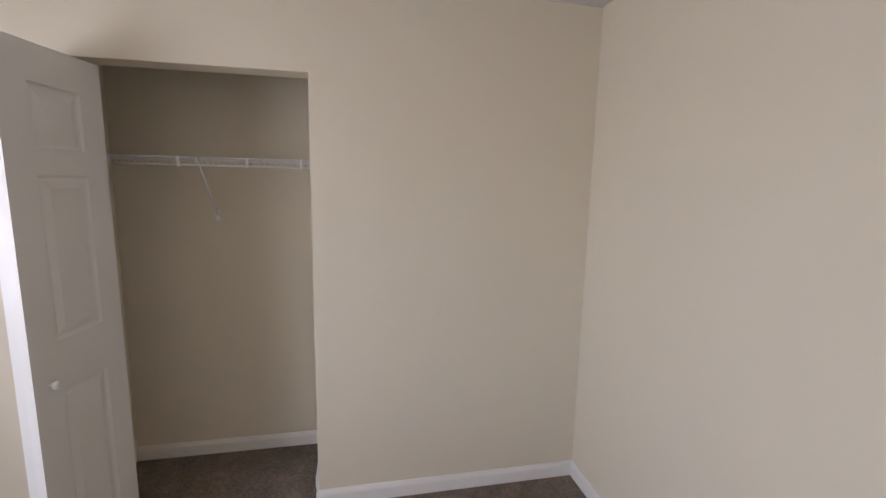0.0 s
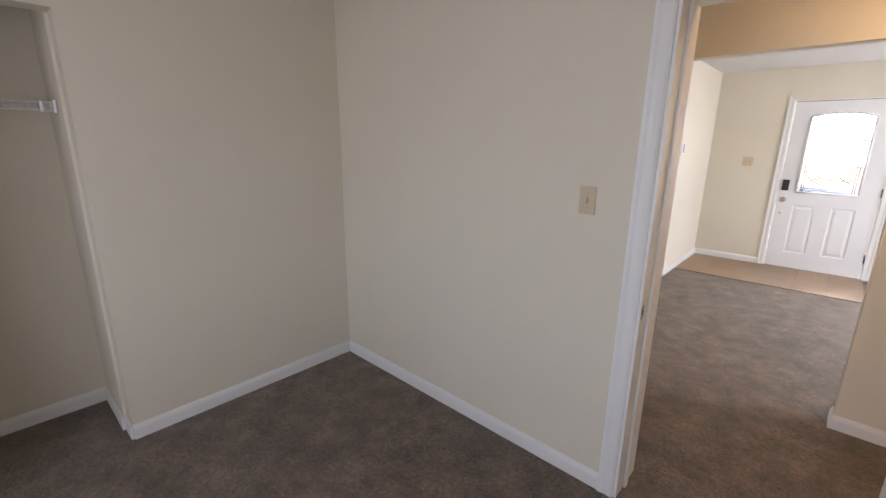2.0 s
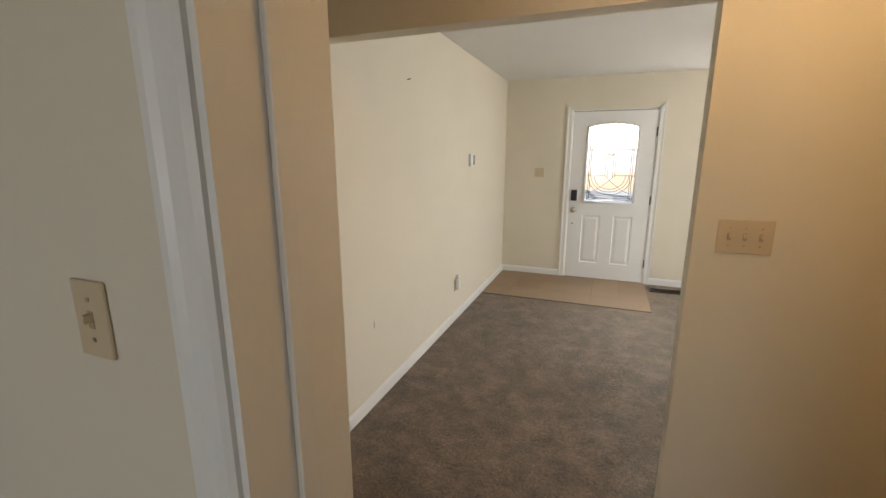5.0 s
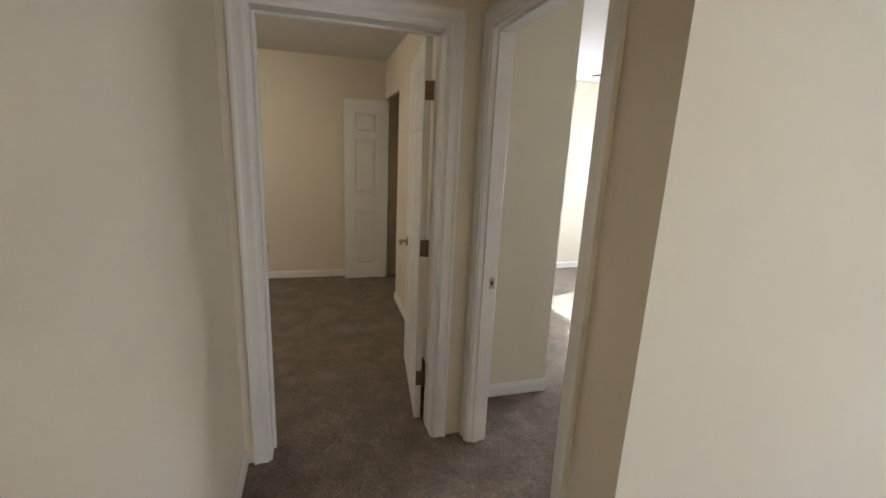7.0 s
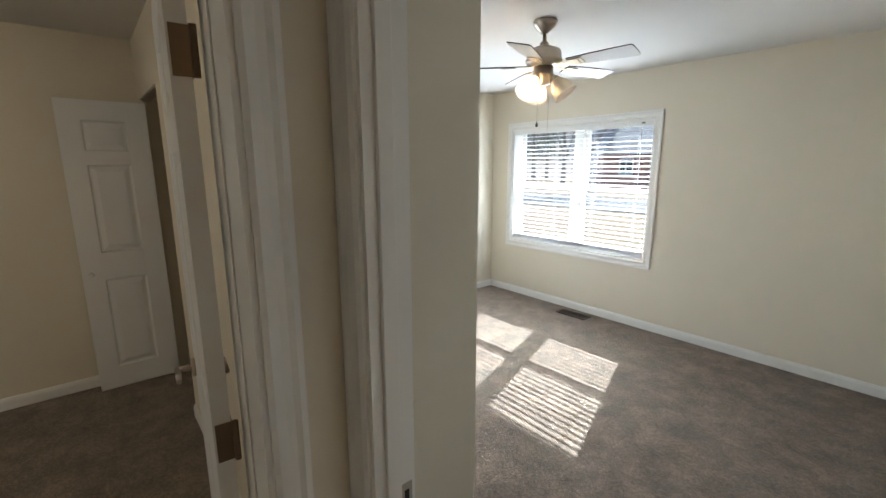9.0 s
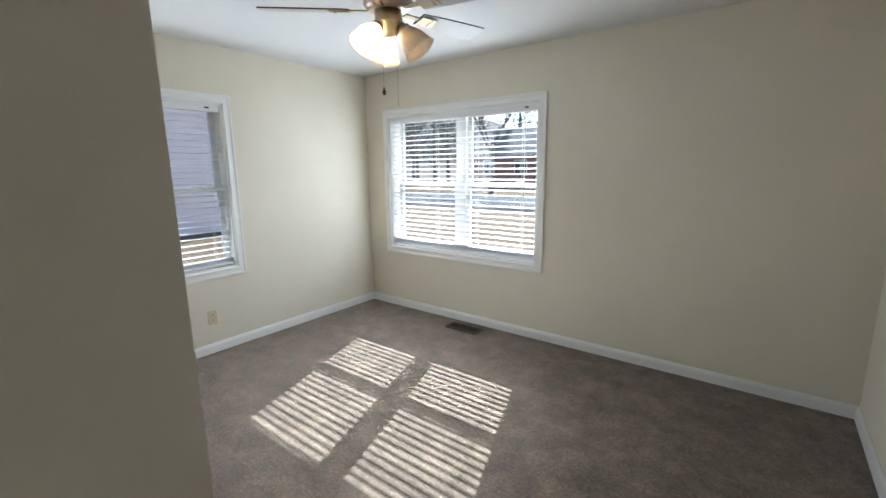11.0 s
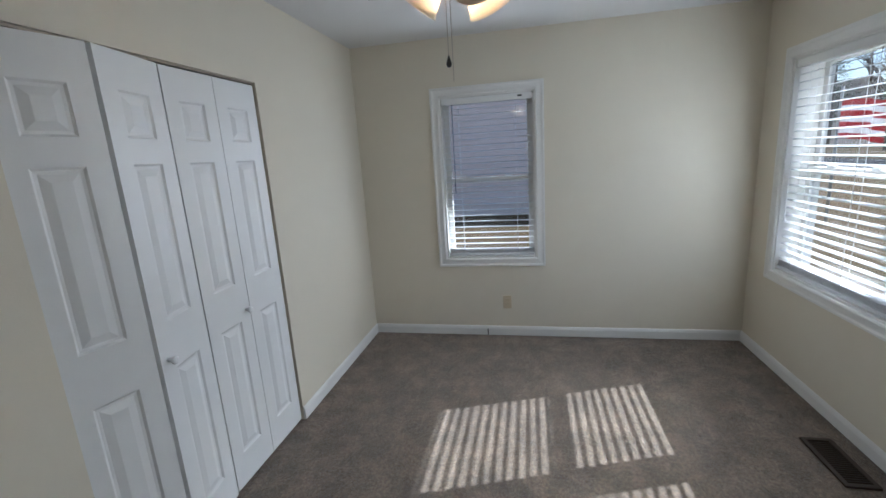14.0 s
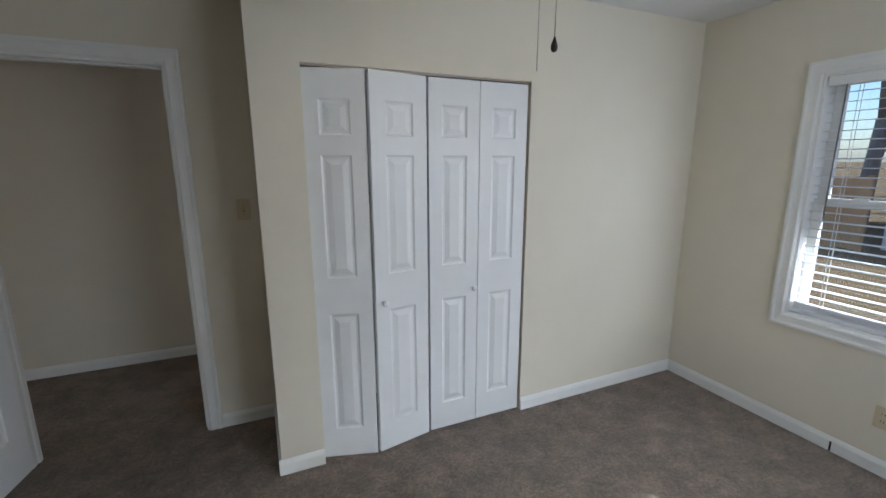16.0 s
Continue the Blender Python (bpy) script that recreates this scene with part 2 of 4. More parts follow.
def add_lathe(bm, prof, n=24, centre=(0, 0, 0), closed=True):
    """A turned shape from (radius, height) pairs about a vertical axis."""
    rings = []
    for r, z in prof:
        rings.append([bm.verts.new((centre[0] + r * math.cos(2 * math.pi * i / n), centre[1] + r * math.sin(2 * math.pi * i / n),
                                    centre[2] + z)) for i in range(n)])
    fs = []
    for a, b in zip(rings, rings[1:]):
        for i in range(n):
            f = bm.faces.new((a[i], a[(i + 1) % n], b[(i + 1) % n], b[i]))
            f.smooth = True
            fs.append(f)
    if closed:
        fs += [bm.faces.new(rings[0]), bm.faces.new(rings[-1])]
    bmesh.ops.recalc_face_normals(bm, faces=fs)
    return bm


def add_rod(bm, p, q, r, n=8, r2=None):
    """A round bar from p to q."""
    p, q = Vector(p), Vector(q)
    m = (q - p).to_track_quat("Z", "Y").to_matrix()
    ends = []
    for c, rad in ((p, r), (q, r if r2 is None else r2)):
        ends.append([bm.verts.new(c + m @ Vector((rad * math.cos(2 * math.pi * i / n), rad * math.sin(2 * math.pi * i / n), 0)))
                     for i in range(n)])
    for i in range(n):
        f = bm.faces.new((ends[0][i], ends[0][(i + 1) % n], ends[1][(i + 1) % n], ends[1][i]))
        f.smooth = True
    bm.faces.new(ends[0][::-1])
    bm.faces.new(ends[1])
    return bm


def mesh_of(name, bm, mat):
    me = bpy.data.meshes.new(name)
    bm.to_mesh(me)
    bm.free()
    for m in mat if isinstance(mat, (list, tuple)) else [mat]:
        me.materials.append(m)
    return me


def part(name, bm, mat, parent=None, label=""):
    ob = new(name, mesh_of(name, bm, mat))
    if parent is not None:
        ob.parent = parent
    return tagged(ob, label)


def boxpart(name, b, mat, parent=None, label="", bevel=0.0):
    return part(name, add_box(bmesh.new(), *b, bevel), mat, parent, label)


GROUPS = {"closet_door": "bifold closet doors", "bedroom_door": "six-panel bedroom doors", "venetian_blind": "white window blinds",
          "light_switch": "almond light switches", "outlet": "almond wall outlets", "ceiling_fan": "ceiling fans",
          "ceiling_light": "round ceiling lights", "floor_vent": "brown floor vents", "tree": "trees outside",
          "house_opposite": "houses across the street"}


def thing(name, label, category, place=(0, 0, 0), turn=0.0, group="", kind=""):
    ob = new(name)
    ob.empty_display_size = 0.1
    ob.matrix_world = pose(*place, 0, 0, turn)
    return tagged(ob, label, category, group or GROUPS.get(name, ""), kind)


def structure(ob, label="", category=""):
    return tagged(ob, label, category, "", "structure")


def wall(name, axis, a, b, face0, face1, holes=(), z1=2.44, label="cream painted plaster wall", mat=None, z0=0.0):
    """A wall along axis from a to b, between the planes face0 and face1, with openings (from, to, bottom, top)."""
    bm = bmesh.new()
    cuts = sorted({a, b, *[h[0] for h in holes], *[h[1] for h in holes]})
    for u0, u1 in zip(cuts, cuts[1:]):
        mid, spans, z = (u0 + u1) / 2, [], z0
        for h in sorted([h for h in holes if h[0] < mid < h[1]], key=lambda h: h[2]):
            if h[2] > z:
                spans.append((z, h[2]))
            z = h[3]
        if z < z1:
            spans.append((z, z1))
        for lo, hi in spans:
            if axis == "x":
                add_box(bm, u0, u1, face0, face1, lo, hi)
            else:
                add_box(bm, face0, face1, u0, u1, lo, hi)
    bmesh.ops.remove_doubles(bm, verts=bm.verts, dist=0.0005)
    return structure(part(name, bm, mat or PAINT), label, "wall")


BB = [(0, 0), (0.013, 0), (0.013, 0.058), (0.009, 0.072), (0.004, 0.082), (0, 0.082)]


def baseboard(p, q, out):
    """A baseboard from p to q (x, y) on a wall, standing out along out."""
    p, q, out = Vector((*p, 0)), Vector((*q, 0)), Vector((*out, 0))
    bm = bmesh.new()
    rows = [[bm.verts.new(e + out * (u + 0.001) + Vector((0, 0, v + 0.002))) for u, v in BB] for e in (p, q)]
    n = len(BB)
    fs = [bm.faces.new((rows[0][i], rows[0][(i + 1) % n], rows[1][(i + 1) % n], rows[1][i])) for i in range(n)]
    fs += [bm.faces.new(rows[0]), bm.faces.new(rows[1])]
    bmesh.ops.recalc_face_normals(bm, faces=fs)
    return structure(part("baseboard", bm, TRIM), "white painted baseboard along the wall", "baseboard")


CASE = [(0, 0), (0, 0.009), (0.010, 0.015), (0.030, 0.012), (0.045, 0.012), (0.056, 0.017), (0.068, 0.017), (0.068, 0)]


def casing(parent, axis, a, b, z0, z1, face, way, sill=False, name="casing", head=True):
    """Moulded trim round an opening a..b, z0..z1, in the plane face; way is +1 or -1, the side to which it stands out."""
    def at(u, z, w):
        w = face + way * (w + 0.0005)
        return (u, w, z) if axis == "x" else (w, u, z)
    runs = [((a, z0), (a, z1), (-1, 0)), ((b, z0), (b, z1), (1, 0))]
    if head:
        runs.append(((a, z1), (b, z1), (0, 1)))
    if sill:
        runs.append(((a, z0), (b, z0), (0, -1)))
    for p, q, out in runs:
        bm = bmesh.new()
        rows = []
        for end, (u, z) in enumerate((p, q)):
            row = []
            for d, w in CASE:
                if out[0]:
                    top = d if end == 1 else (-d if sill else 0)
                    row.append(bm.verts.new(at(u + out[0] * d, z + top, w)))
                else:
                    row.append(bm.verts.new(at(u + (d if end else -d), z + out[1] * d, w)))
            rows.append(row)
        n = len(CASE)
        fs = [bm.faces.new((rows[0][i], rows[0][(i + 1) % n], rows[1][(i + 1) % n], rows[1][i])) for i in range(n)]
        fs += [bm.faces.new(rows[0]), bm.faces.new(rows[1])]
        bmesh.ops.recalc_face_normals(bm, faces=fs)
        part(name, bm, TRIM, parent)


def doorway(name, axis, a, b, top, f0, f1, stop, strike=None, thin=0.011, label="white painted door frame with moulded casing"):
    """Jambs, stops and casings of an opening a..b in a wall between the planes f0 < f1."""
    d = structure(thing(name, label, "door frame"), label, "door frame")
    t = 0.018

    def bx(nm, u0, u1, w0, w1, z0, z1, mat=TRIM, lab="", bevel=0.0):
        return boxpart(nm, (u0, u1, w0, w1, z0, z1) if axis == "x" else (w0, w1, u0, u1, z0, z1), mat, d, lab, bevel)
    bx("jamb", a + 0.001, a + t, f0 - 0.002, f1 + 0.002, 0, top - t)
    bx("jamb", b - t, b - 0.001, f0 - 0.002, f1 + 0.002, 0, top - t)
    bx("head_jamb", a + 0.001, b - 0.001, f0 - 0.002, f1 + 0.002, top - t, top - 0.001)
    bx("door_stop", a + t, a + t + 0.011, stop - 0.017, stop + 0.017, 0, top - t, bevel=0.002)
    bx("door_stop", b - t - thin, b - t, stop - 0.017, stop + 0.017, 0, top - t, bevel=0.002)
    bx("head_stop", a + t + 0.011, b - t - 0.011, stop - 0.017, stop + 0.017, top - t - 0.011, top - t, bevel=0.002)
    casing(d, axis, a + 0.006, b - 0.006, 0, top - 0.006, f0, -1)
    casing(d, axis, a + 0.006, b - 0.006, 0, top - 0.006, f1, 1)
    if strike:
        side, w = strike
        u = a + t if side < 0 else b - t
        e = 0.0012 if side < 0 else -0.0012
        bx("strike_plate", min(u, u + e), max(u, u + e), w - 0.014, w + 0.014, 0.86, 0.917, NICKEL, "brushed metal strike plate")
        bx("latch_hole", min(u, u + 1.3 * e), max(u, u + 1.3 * e), w - 0.006, w + 0.006, 0.876, 0.90, DARKGAP)
    return d


def panel_face(bm, w, h, panels, y, way):
    """One side of a moulded door: a flat sheet w by h at y with raised panels (x0, x1, z0, z1)."""
    xs = sorted({0, w, *[p[0] for p in panels], *[p[1] for p in panels]})
    zs = sorted({0, h, *[p[2] for p in panels], *[p[3] for p in panels]})
    for x0, x1 in zip(xs, xs[1:]):
        for z0, z1 in zip(zs, zs[1:]):
            cx, cz = (x0 + x1) / 2, (z0 + z1) / 2
            if any(p[0] < cx < p[1] and p[2] < cz < p[3] for p in panels):
                continue
            q = [bm.verts.new((x, y, z)) for x, z in ((x0, z0), (x1, z0), (x1, z1), (x0, z1))]
            bm.faces.new(q)
    for x0, x1, z0, z1 in panels:
        s = min(x1 - x0, z1 - z0)
        rings = []
        for inset, deep in ((0, 0), (0.008, 0.007), (0.018, 0.008), (min(0.045, s * 0.33), 0.001)):
            yy = y - way * deep
            rings.append([bm.verts.new((x, yy, z)) for x, z in ((x0 + inset, z0 + inset), (x1 - inset, z0 + inset),
                                                                (x1 - inset, z1 - inset), (x0 + inset, z1 - inset))])
        for a, b in zip(rings, rings[1:]):
            for i in range(4):
                bm.faces.new((a[i], a[(i + 1) % 4], b[(i + 1) % 4], b[i]))
        bm.faces.new(rings[-1])


def panel_slab(w, h, t, panels):
    """A moulded panel door leaf: x 0..w, y 0..-t, z 0..h."""
    bm = bmesh.new()
    panel_face(bm, w, h, panels, 0.0, 1)
    panel_face(bm, w, h, panels, -t, -1)
    for x0, x1, z0, z1 in ((0, 0, 0, h), (w, w, 0, h), (0, w, 0, 0), (0, w, h, h)):
        if x0 == x1:
            q = ((x0, 0, z0), (x0, -t, z0), (x0, -t, z1), (x0, 0, z1))
        else:
            q = ((x0, 0, z0), (x1, 0, z0), (x1, -t, z0), (x0, -t, z0))
        bm.faces.new([bm.verts.new(p) for p in q])
    bmesh.ops.remove_doubles(bm, verts=bm.verts, dist=0.0002)
    bmesh.ops.recalc_face_normals(bm, faces=bm.faces)
    return bm


def six_panels(w, h):
    s, m = 0.115, 0.10
    c = w / 2
    cols = ((s, c - m / 2), (c + m / 2, w - s))
    rows = ((0.23, 0.84), (1.02, 1.61), (1.71, h - 0.115))
    return [(a, b, z0, z1) for a, b in cols for z0, z1 in rows]


def three_panels(w, h):
    s = w * 0.25
    return [(s, w - s, z0, z1) for z0, z1 in ((0.16, 0.80), (0.99, 1.58), (1.67, h - 0.13))]


def lever(parent, x, y, z, way, side):
    """A lever handle on a door face at y, standing out along way, its lever towards side (along x)."""
    bm = bmesh.new()
    add_rod(bm, (x, y, z), (x, y + way * 0.012, z), 0.032, 20)
    add_rod(bm, (x, y + way * 0.012, z), (x, y + way * 0.05, z), 0.011, 12)
    add_rod(bm, (x - side * 0.012, y + way * 0.052, z), (x + side * 0.105, y + way * 0.052, z + 0.004), 0.010, 12, 0.008)
    part("door_handle", bm, NICKEL, parent, "brushed nickel lever handle")


def hinged_door(name, w, h, place, turn, label, lever_side=1, hinge_zs=(0.25, 1.0, 1.78), lip=0.0):
    """A six-panel door leaf whose hinge edge stands at place; it runs along its own x."""
    d = thing(name, label, "door", place, turn)
    part("door_leaf", panel_slab(w, h, 0.035, six_panels(w, h)), DOORPAINT, d)
    for y, way in ((0.0, 1), (-0.035, -1)):
        lever(d, w - 0.065, y, 0.89, way, -1)
    boxpart("latch_plate", (w - 0.001, w + 0.0015, -0.030, -0.005, 0.86, 0.918), NICKEL, d, "brushed nickel latch plate")
    for z in hinge_zs:
        bm = bmesh.new()
        side = 0.007 if lip >= 0 else -0.042
        add_rod(bm, (-0.006, side, z - 0.045), (-0.006, side, z + 0.045), 0.0065, 10)
        add_box(bm, -0.0025, -0.0008, -0.036 if lip < 0 else -0.034, -0.004 if lip < 0 else 0.006, z - 0.044, z + 0.044)
        add_box(bm, 0.0, 0.036, 0.0005 if lip >= 0 else -0.0375, 0.0025 if lip >= 0 else -0.0355, z - 0.044, z + 0.044)
        part("hinge", bm, HINGE, d, "dull bronze-brown hinge")
    return d


def bifold(name, points, h, label, knob_on, knob_at, knob_side=-1, z=0.012):
    """A pair of hinged narrow leaves along three points (x, y); knob on one leaf at a share of its width."""
    d = thing(name, label, "closet door", (points[0][0], points[0][1], z))
    for i, (p, q) in enumerate(zip(points, points[1:])):
        p, q = Vector((*p, 0)), Vector((*q, 0))
        w = (q - p).length - 0.004
        bm = panel_slab(w, h, 0.030, three_panels(w, h))
        leaf = part("door_leaf", bm, DOORPAINT, d)
        ang = math.degrees(math.atan2((q - p).y, (q - p).x))
        leaf.matrix_local = Matrix.Translation(p - Vector((*points[0], 0))) @ pose(0, 0, 0, 0, 0, ang)
        if i == knob_on:
            bm = bmesh.new()
            add_lathe(bm, [(0.007, 0), (0.007, 0.012), (0.013, 0.017), (0.0165, 0.024), (0.015, 0.031), (0.008, 0.034)], 16)
            bmesh.ops.transform(bm, matrix=pose(w * knob_at, 0 if knob_side > 0 else -0.030, 0.845, -90 if knob_side > 0 else 90), verts=bm.verts)
            part("knob", bm, DOORPAINT, leaf, "small white round knob")
    return d


def plate(name, face_axis, face, way, u, z, gang, label, toggles="toggle", w=None):
    """A wall plate: switch or outlet, at u along the wall, z high."""
    width, high = w or (0.070 + 0.046 * (gang - 1)), 0.115
    d = thing(name, label, "light switch" if "switch" in name else "outlet")

    def bx(nm, u0, u1, d0, d1, z0, z1, mat, bevel=0.0):
        lo, hi = sorted((face + way * d0, face + way * d1))
        b = (u0, u1, lo, hi, z0, z1) if face_axis == "y" else (lo, hi, u0, u1, z0, z1)
        boxpart(nm, b, mat, d, "", bevel)
    bx("cover_plate", u - width / 2, u + width / 2, 0.0005, 0.006, z - high / 2, z + high / 2, ALMOND, 0.002)
    for g in range(gang):
        c = u + 0.046 * (g - (gang - 1) / 2)
        if toggles == "toggle":
            bx("switch_slot", c - 0.006, c + 0.006, 0.006, 0.0068, z - 0.013, z + 0.013, ALMOND_SHADE)
            bx("toggle", c - 0.004, c + 0.004, 0.006, 0.018, z - 0.002, z + 0.010, ALMOND, 0.001)
            for s in (-0.03, 0.03):
                bx("screw", c - 0.003, c + 0.003, 0.006, 0.0072, z + s - 0.003, z + s + 0.003, BRASS)
        elif toggles == "outlet":
            for s in (-0.02, 0.02):
                bx("socket", c - 0.016, c + 0.016, 0.006, 0.0075, z + s - 0.014, z + s + 0.014, ALMOND, 0.0005)
                for e in (-0.006, 0.006):
                    bx("slot", c + e - 0.0012, c + e + 0.0012, 0.0075, 0.008, z + s - 0.004, z + s + 0.006, DARKGAP)
    return d


def floor_vent(x, y, turn):
    d = thing("floor_vent", "brown metal floor register set in the carpet", "floor vent", (x, y, 0.0), turn)
    bm = bmesh.new()
    for b in ((-0.17, 0.17, -0.07, -0.05), (-0.17, 0.17, 0.05, 0.07), (-0.17, -0.15, -0.05, 0.05), (0.15, 0.17, -0.05, 0.05)):
        add_box(bm, *b, 0.003, 0.013)
    part("vent_frame", bm, VENTBR, d)
    # A dark sheet under the louvres stands in for the shaded duct.
    boxpart("duct_shade", (-0.15, 0.15, -0.05, 0.05, 0.002, 0.005), DARKGAP, d)
    share = mesh_of("louvre", add_box(bmesh.new(), -0.002, 0.002, -0.05, 0.05, 0.005, 0.011), VENTBR)
    for i in range(19):
        o = new("louvre", share)
        o.parent, o.location = d, (-0.135 + 0.015 * i, 0, 0)


def window(name, axis, a, b, z0, z1, f_in, f_out, cols=1, inset=0.0, label="white double-hung window with moulded casing"):
    """A double-hung window in an opening a..b, z0..z1 of a wall with the inner face f_in and the outer f_out."""
    d = structure(thing(name, label, "window"), label, "window")
    way = 1 if f_out > f_in else -1

    def bx(nm, u0, u1, d0, d1, zz0, zz1, mat=TRIM, bevel=0.0, par=None, lab=""):
        lo, hi = sorted((f_in + way * d0, f_in + way * d1))
        bb = (u0, u1, lo, hi, zz0, zz1) if axis == "x" else (lo, hi, u0, u1, zz0, zz1)
        return boxpart(nm, bb, mat, par or d, lab, bevel)
    deep = abs(f_out - f_in)
    t = 0.018
    bx("window_frame", a + 0.001, a + t, 0, deep + 0.01, z0 + t, z1 - t)
    bx("window_frame", b - t, b - 0.001, 0, deep + 0.01, z0 + t, z1 - t)
    bx("window_frame", a + 0.001, b - 0.001, 0, deep + 0.01, z1 - t, z1 - 0.001)
    bx("window_sill", a + 0.001, b - 0.001, 0, deep + 0.03, z0 + 0.001, z0 + t)
    casing(d, axis, a + 0.004, b - 0.004, z0 + 0.004, z1 - 0.004, f_in, -way, True, "window_casing")
    w = (b - a - 2 * t) / cols
    mid = (z0 + z1) / 2 - 0.01
    for c in range(cols):
        u0, u1 = a + t + c * w, a + t + (c + 1) * w
        if c:
            bx("mullion", u0 - 0.045, u0 + 0.045, 0.062 + inset, deep, z0 + t, z1 - t)
        l = u0 + (0.046 if c else 0.001)
        r = u1 - (0.046 if c < cols - 1 else 0.001)
        for nm, s0, s1, d0 in (("lower_sash", z0 + t, mid + 0.02, 0.072 + inset), ("upper_sash", mid - 0.02, z1 - t, 0.104 + inset)):
            st = 0.045
            bm = bmesh.new()
            for u, v, p, q in ((l, l + st, s0, s1), (r - st, r, s0, s1), (l + st, r - st, s0, s0 + 0.042), (l + st, r - st, s1 - 0.04, s1)):
                lo, hi = sorted((f_in + way * d0, f_in + way * (d0 + 0.03)))
                add_box(bm, *((u, v, lo, hi, p, q) if axis == "x" else (lo, hi, u, v, p, q)))
            sash = part(nm, bm, TRIM, d)
            g = bx("pane", l + st, r - st, d0 + 0.013, d0 + 0.016, s0 + 0.042, s1 - 0.04, GLASS, 0.0, sash)
            g.visible_shadow = False
            if nm == "lower_sash":
                for k in (0.28, 0.72):
                    cc = l + (r - l) * k
                    bx("sash_lock", cc - 0.03, cc + 0.03, d0 - 0.004, d0 + 0.02, s1, s1 + 0.014, WHITEPL, 0.003, sash)
    return d


def blind(axis, a, b, z0, z1, face, way, label, drop=0.0, tilt=14, wand_at=0.06, cord_at=0.94):
    """A venetian blind hung inside an opening; face is the plane through the middle of its slats, way points outside."""
    name = "venetian_blind"
    centre = ((a + b) / 2, face, 0) if axis == "x" else (face, (a + b) / 2, 0)
    turn = (0 if way > 0 else 180) if axis == "x" else (-90 if way > 0 else 90)
    d = thing(name, label, "window blind", centre, turn)
    w = (b - a) / 2 - 0.006
    bm = add_box(bmesh.new(), -w, w, -0.030, 0.026, z1 - 0.050, z1 - 0.001, 0.003)
    part("headrail", bm, WHITEPL, d)
    boxpart("tilt_slot", (w - 0.11, w - 0.075, -0.0315, -0.0305, z1 - 0.028, z1 - 0.016), BLACKPL, d)
    pitch, bottom = 0.0475, z0 + 0.006 + drop
    prof = [(-0.0155, -0.0013), (-0.0055, 0.0009), (0.0055, 0.0009), (0.0155, -0.0013)]
    bm = bmesh.new()
    rows = []
    for x in (-w + 0.004, w - 0.004):
        top = [bm.verts.new((x, y, zz)) for y, zz in prof]
        low = [bm.verts.new((x, y, zz - 0.0022)) for y, zz in prof]
        rows.append(top + low[::-1])
    n = len(rows[0])
    fs = [bm.faces.new((rows[0][i], rows[0][(i + 1) % n], rows[1][(i + 1) % n], rows[1][i])) for i in range(n)]
    fs += [bm.faces.new(rows[0]), bm.faces.new(rows[1])]
    bmesh.ops.recalc_face_normals(bm, faces=fs)
    share = mesh_of("slat", bm, SLAT)
    z, k = z1 - 0.085, 0
    while z > bottom + 0.075:
        s = new("slat", share)
        s.parent = d
        s.matrix_local = pose(0, 0, z, tilt + 1.2 * math.sin(k * 2.3), 0.10 * math.sin(k * 1.7), 0)
        z -= pitch
        k += 1
    for k in range(6):
        s = new("slat", share)
        s.parent = d
        s.matrix_local = pose(0, 0.002 * math.sin(k * 2.1), bottom + 0.027 + 0.0065 * k, 1.5 * math.sin(k * 1.3), 0, 0)
    part("bottom_rail", add_box(bmesh.new(), -w, w, -0.024, 0.024, bottom, bottom + 0.022, 0.003), SLAT, d)
    count = 2 if w < 0.6 else 4
    for i in range(count):
        x = -w + 0.13 + (2 * w - 0.26) * i / (count - 1)
        bm = bmesh.new()
        for y in (-0.0185, 0.0185):
            add_rod(bm, (x, y, bottom + 0.02), (x, y, z1 - 0.05), 0.0014, 5)
        part("ladder_cord", bm, WHITEPL, d)
    bm = bmesh.new()
    x = -w + 2 * w * wand_at
    add_rod(bm, (x, -0.036, z1 - 0.05), (x, -0.040, z1 - 0.75), 0.004, 6)
    part("tilt_wand", bm, GREYPL if axis == "y" else WHITEPL, d)
    bm = bmesh.new()
    x = -w + 2 * w * cord_at
    add_rod(bm, (x, -0.034, z1 - 0.04), (x + 0.01, -0.036, z1 - 0.95), 0.0018, 5)
    add_lathe(bm, [(0.003, 0), (0.008, -0.02), (0.008, -0.035)], 8, (x + 0.01, -0.036, z1 - 0.95))
    part("lift_cord", bm, WHITEPL, d)
    return d


# ---- the plan ----
TOP = 2.44
FW, FN, FE, FS = -3.097, 4.992, 0.995, 1.988  # fan bedroom: west, north, east faces and closet front
HS, HN, HN2 = 0.225, 1.325, 1.42              # hall: south face, north face, far side of the north wall
LW, LN, LE = 1.137, 5.182, 6.2                # living room: west, north, east faces
AS, AE = -3.5, 3.08                           # first bedroom: south and east faces
BS, BE, BX = -1.295, -0.185, -0.03             # small bedroom: south and east faces; hall's west face
W1 = (2.688, 3.445, 0.687, 2.010)             # side window opening of the fan bedroom
W2 = (-2.773, -1.089, 0.664, 2.008)           # front window opening of the fan bedroom
WB = (-1.180, -0.425, 0.690, 2.080)           # window opening of the small bedroom
WL = (3.455, 5.10, 0.685, 1.995)              # front window opening of the living room
DF = (0.040, 0.872)                           # door opening, hall to fan bedroom
DB = (0.328, 1.160)                           # door opening, hall to small bedroom
DA = (1.985, 2.800)                           # door opening, hall to first bedroom
DX = (1.950, 2.892)                           # front door opening
OX = 2.700                                    # east side of the opening, hall to living room
CE, CL, CR = -0.327, -0.540, -1.755           # bedroom closet: end of its wall, sides of its opening
AC = (-2.315, -1.362)                         # closet opening of the first bedroom
DTOP = 2.05
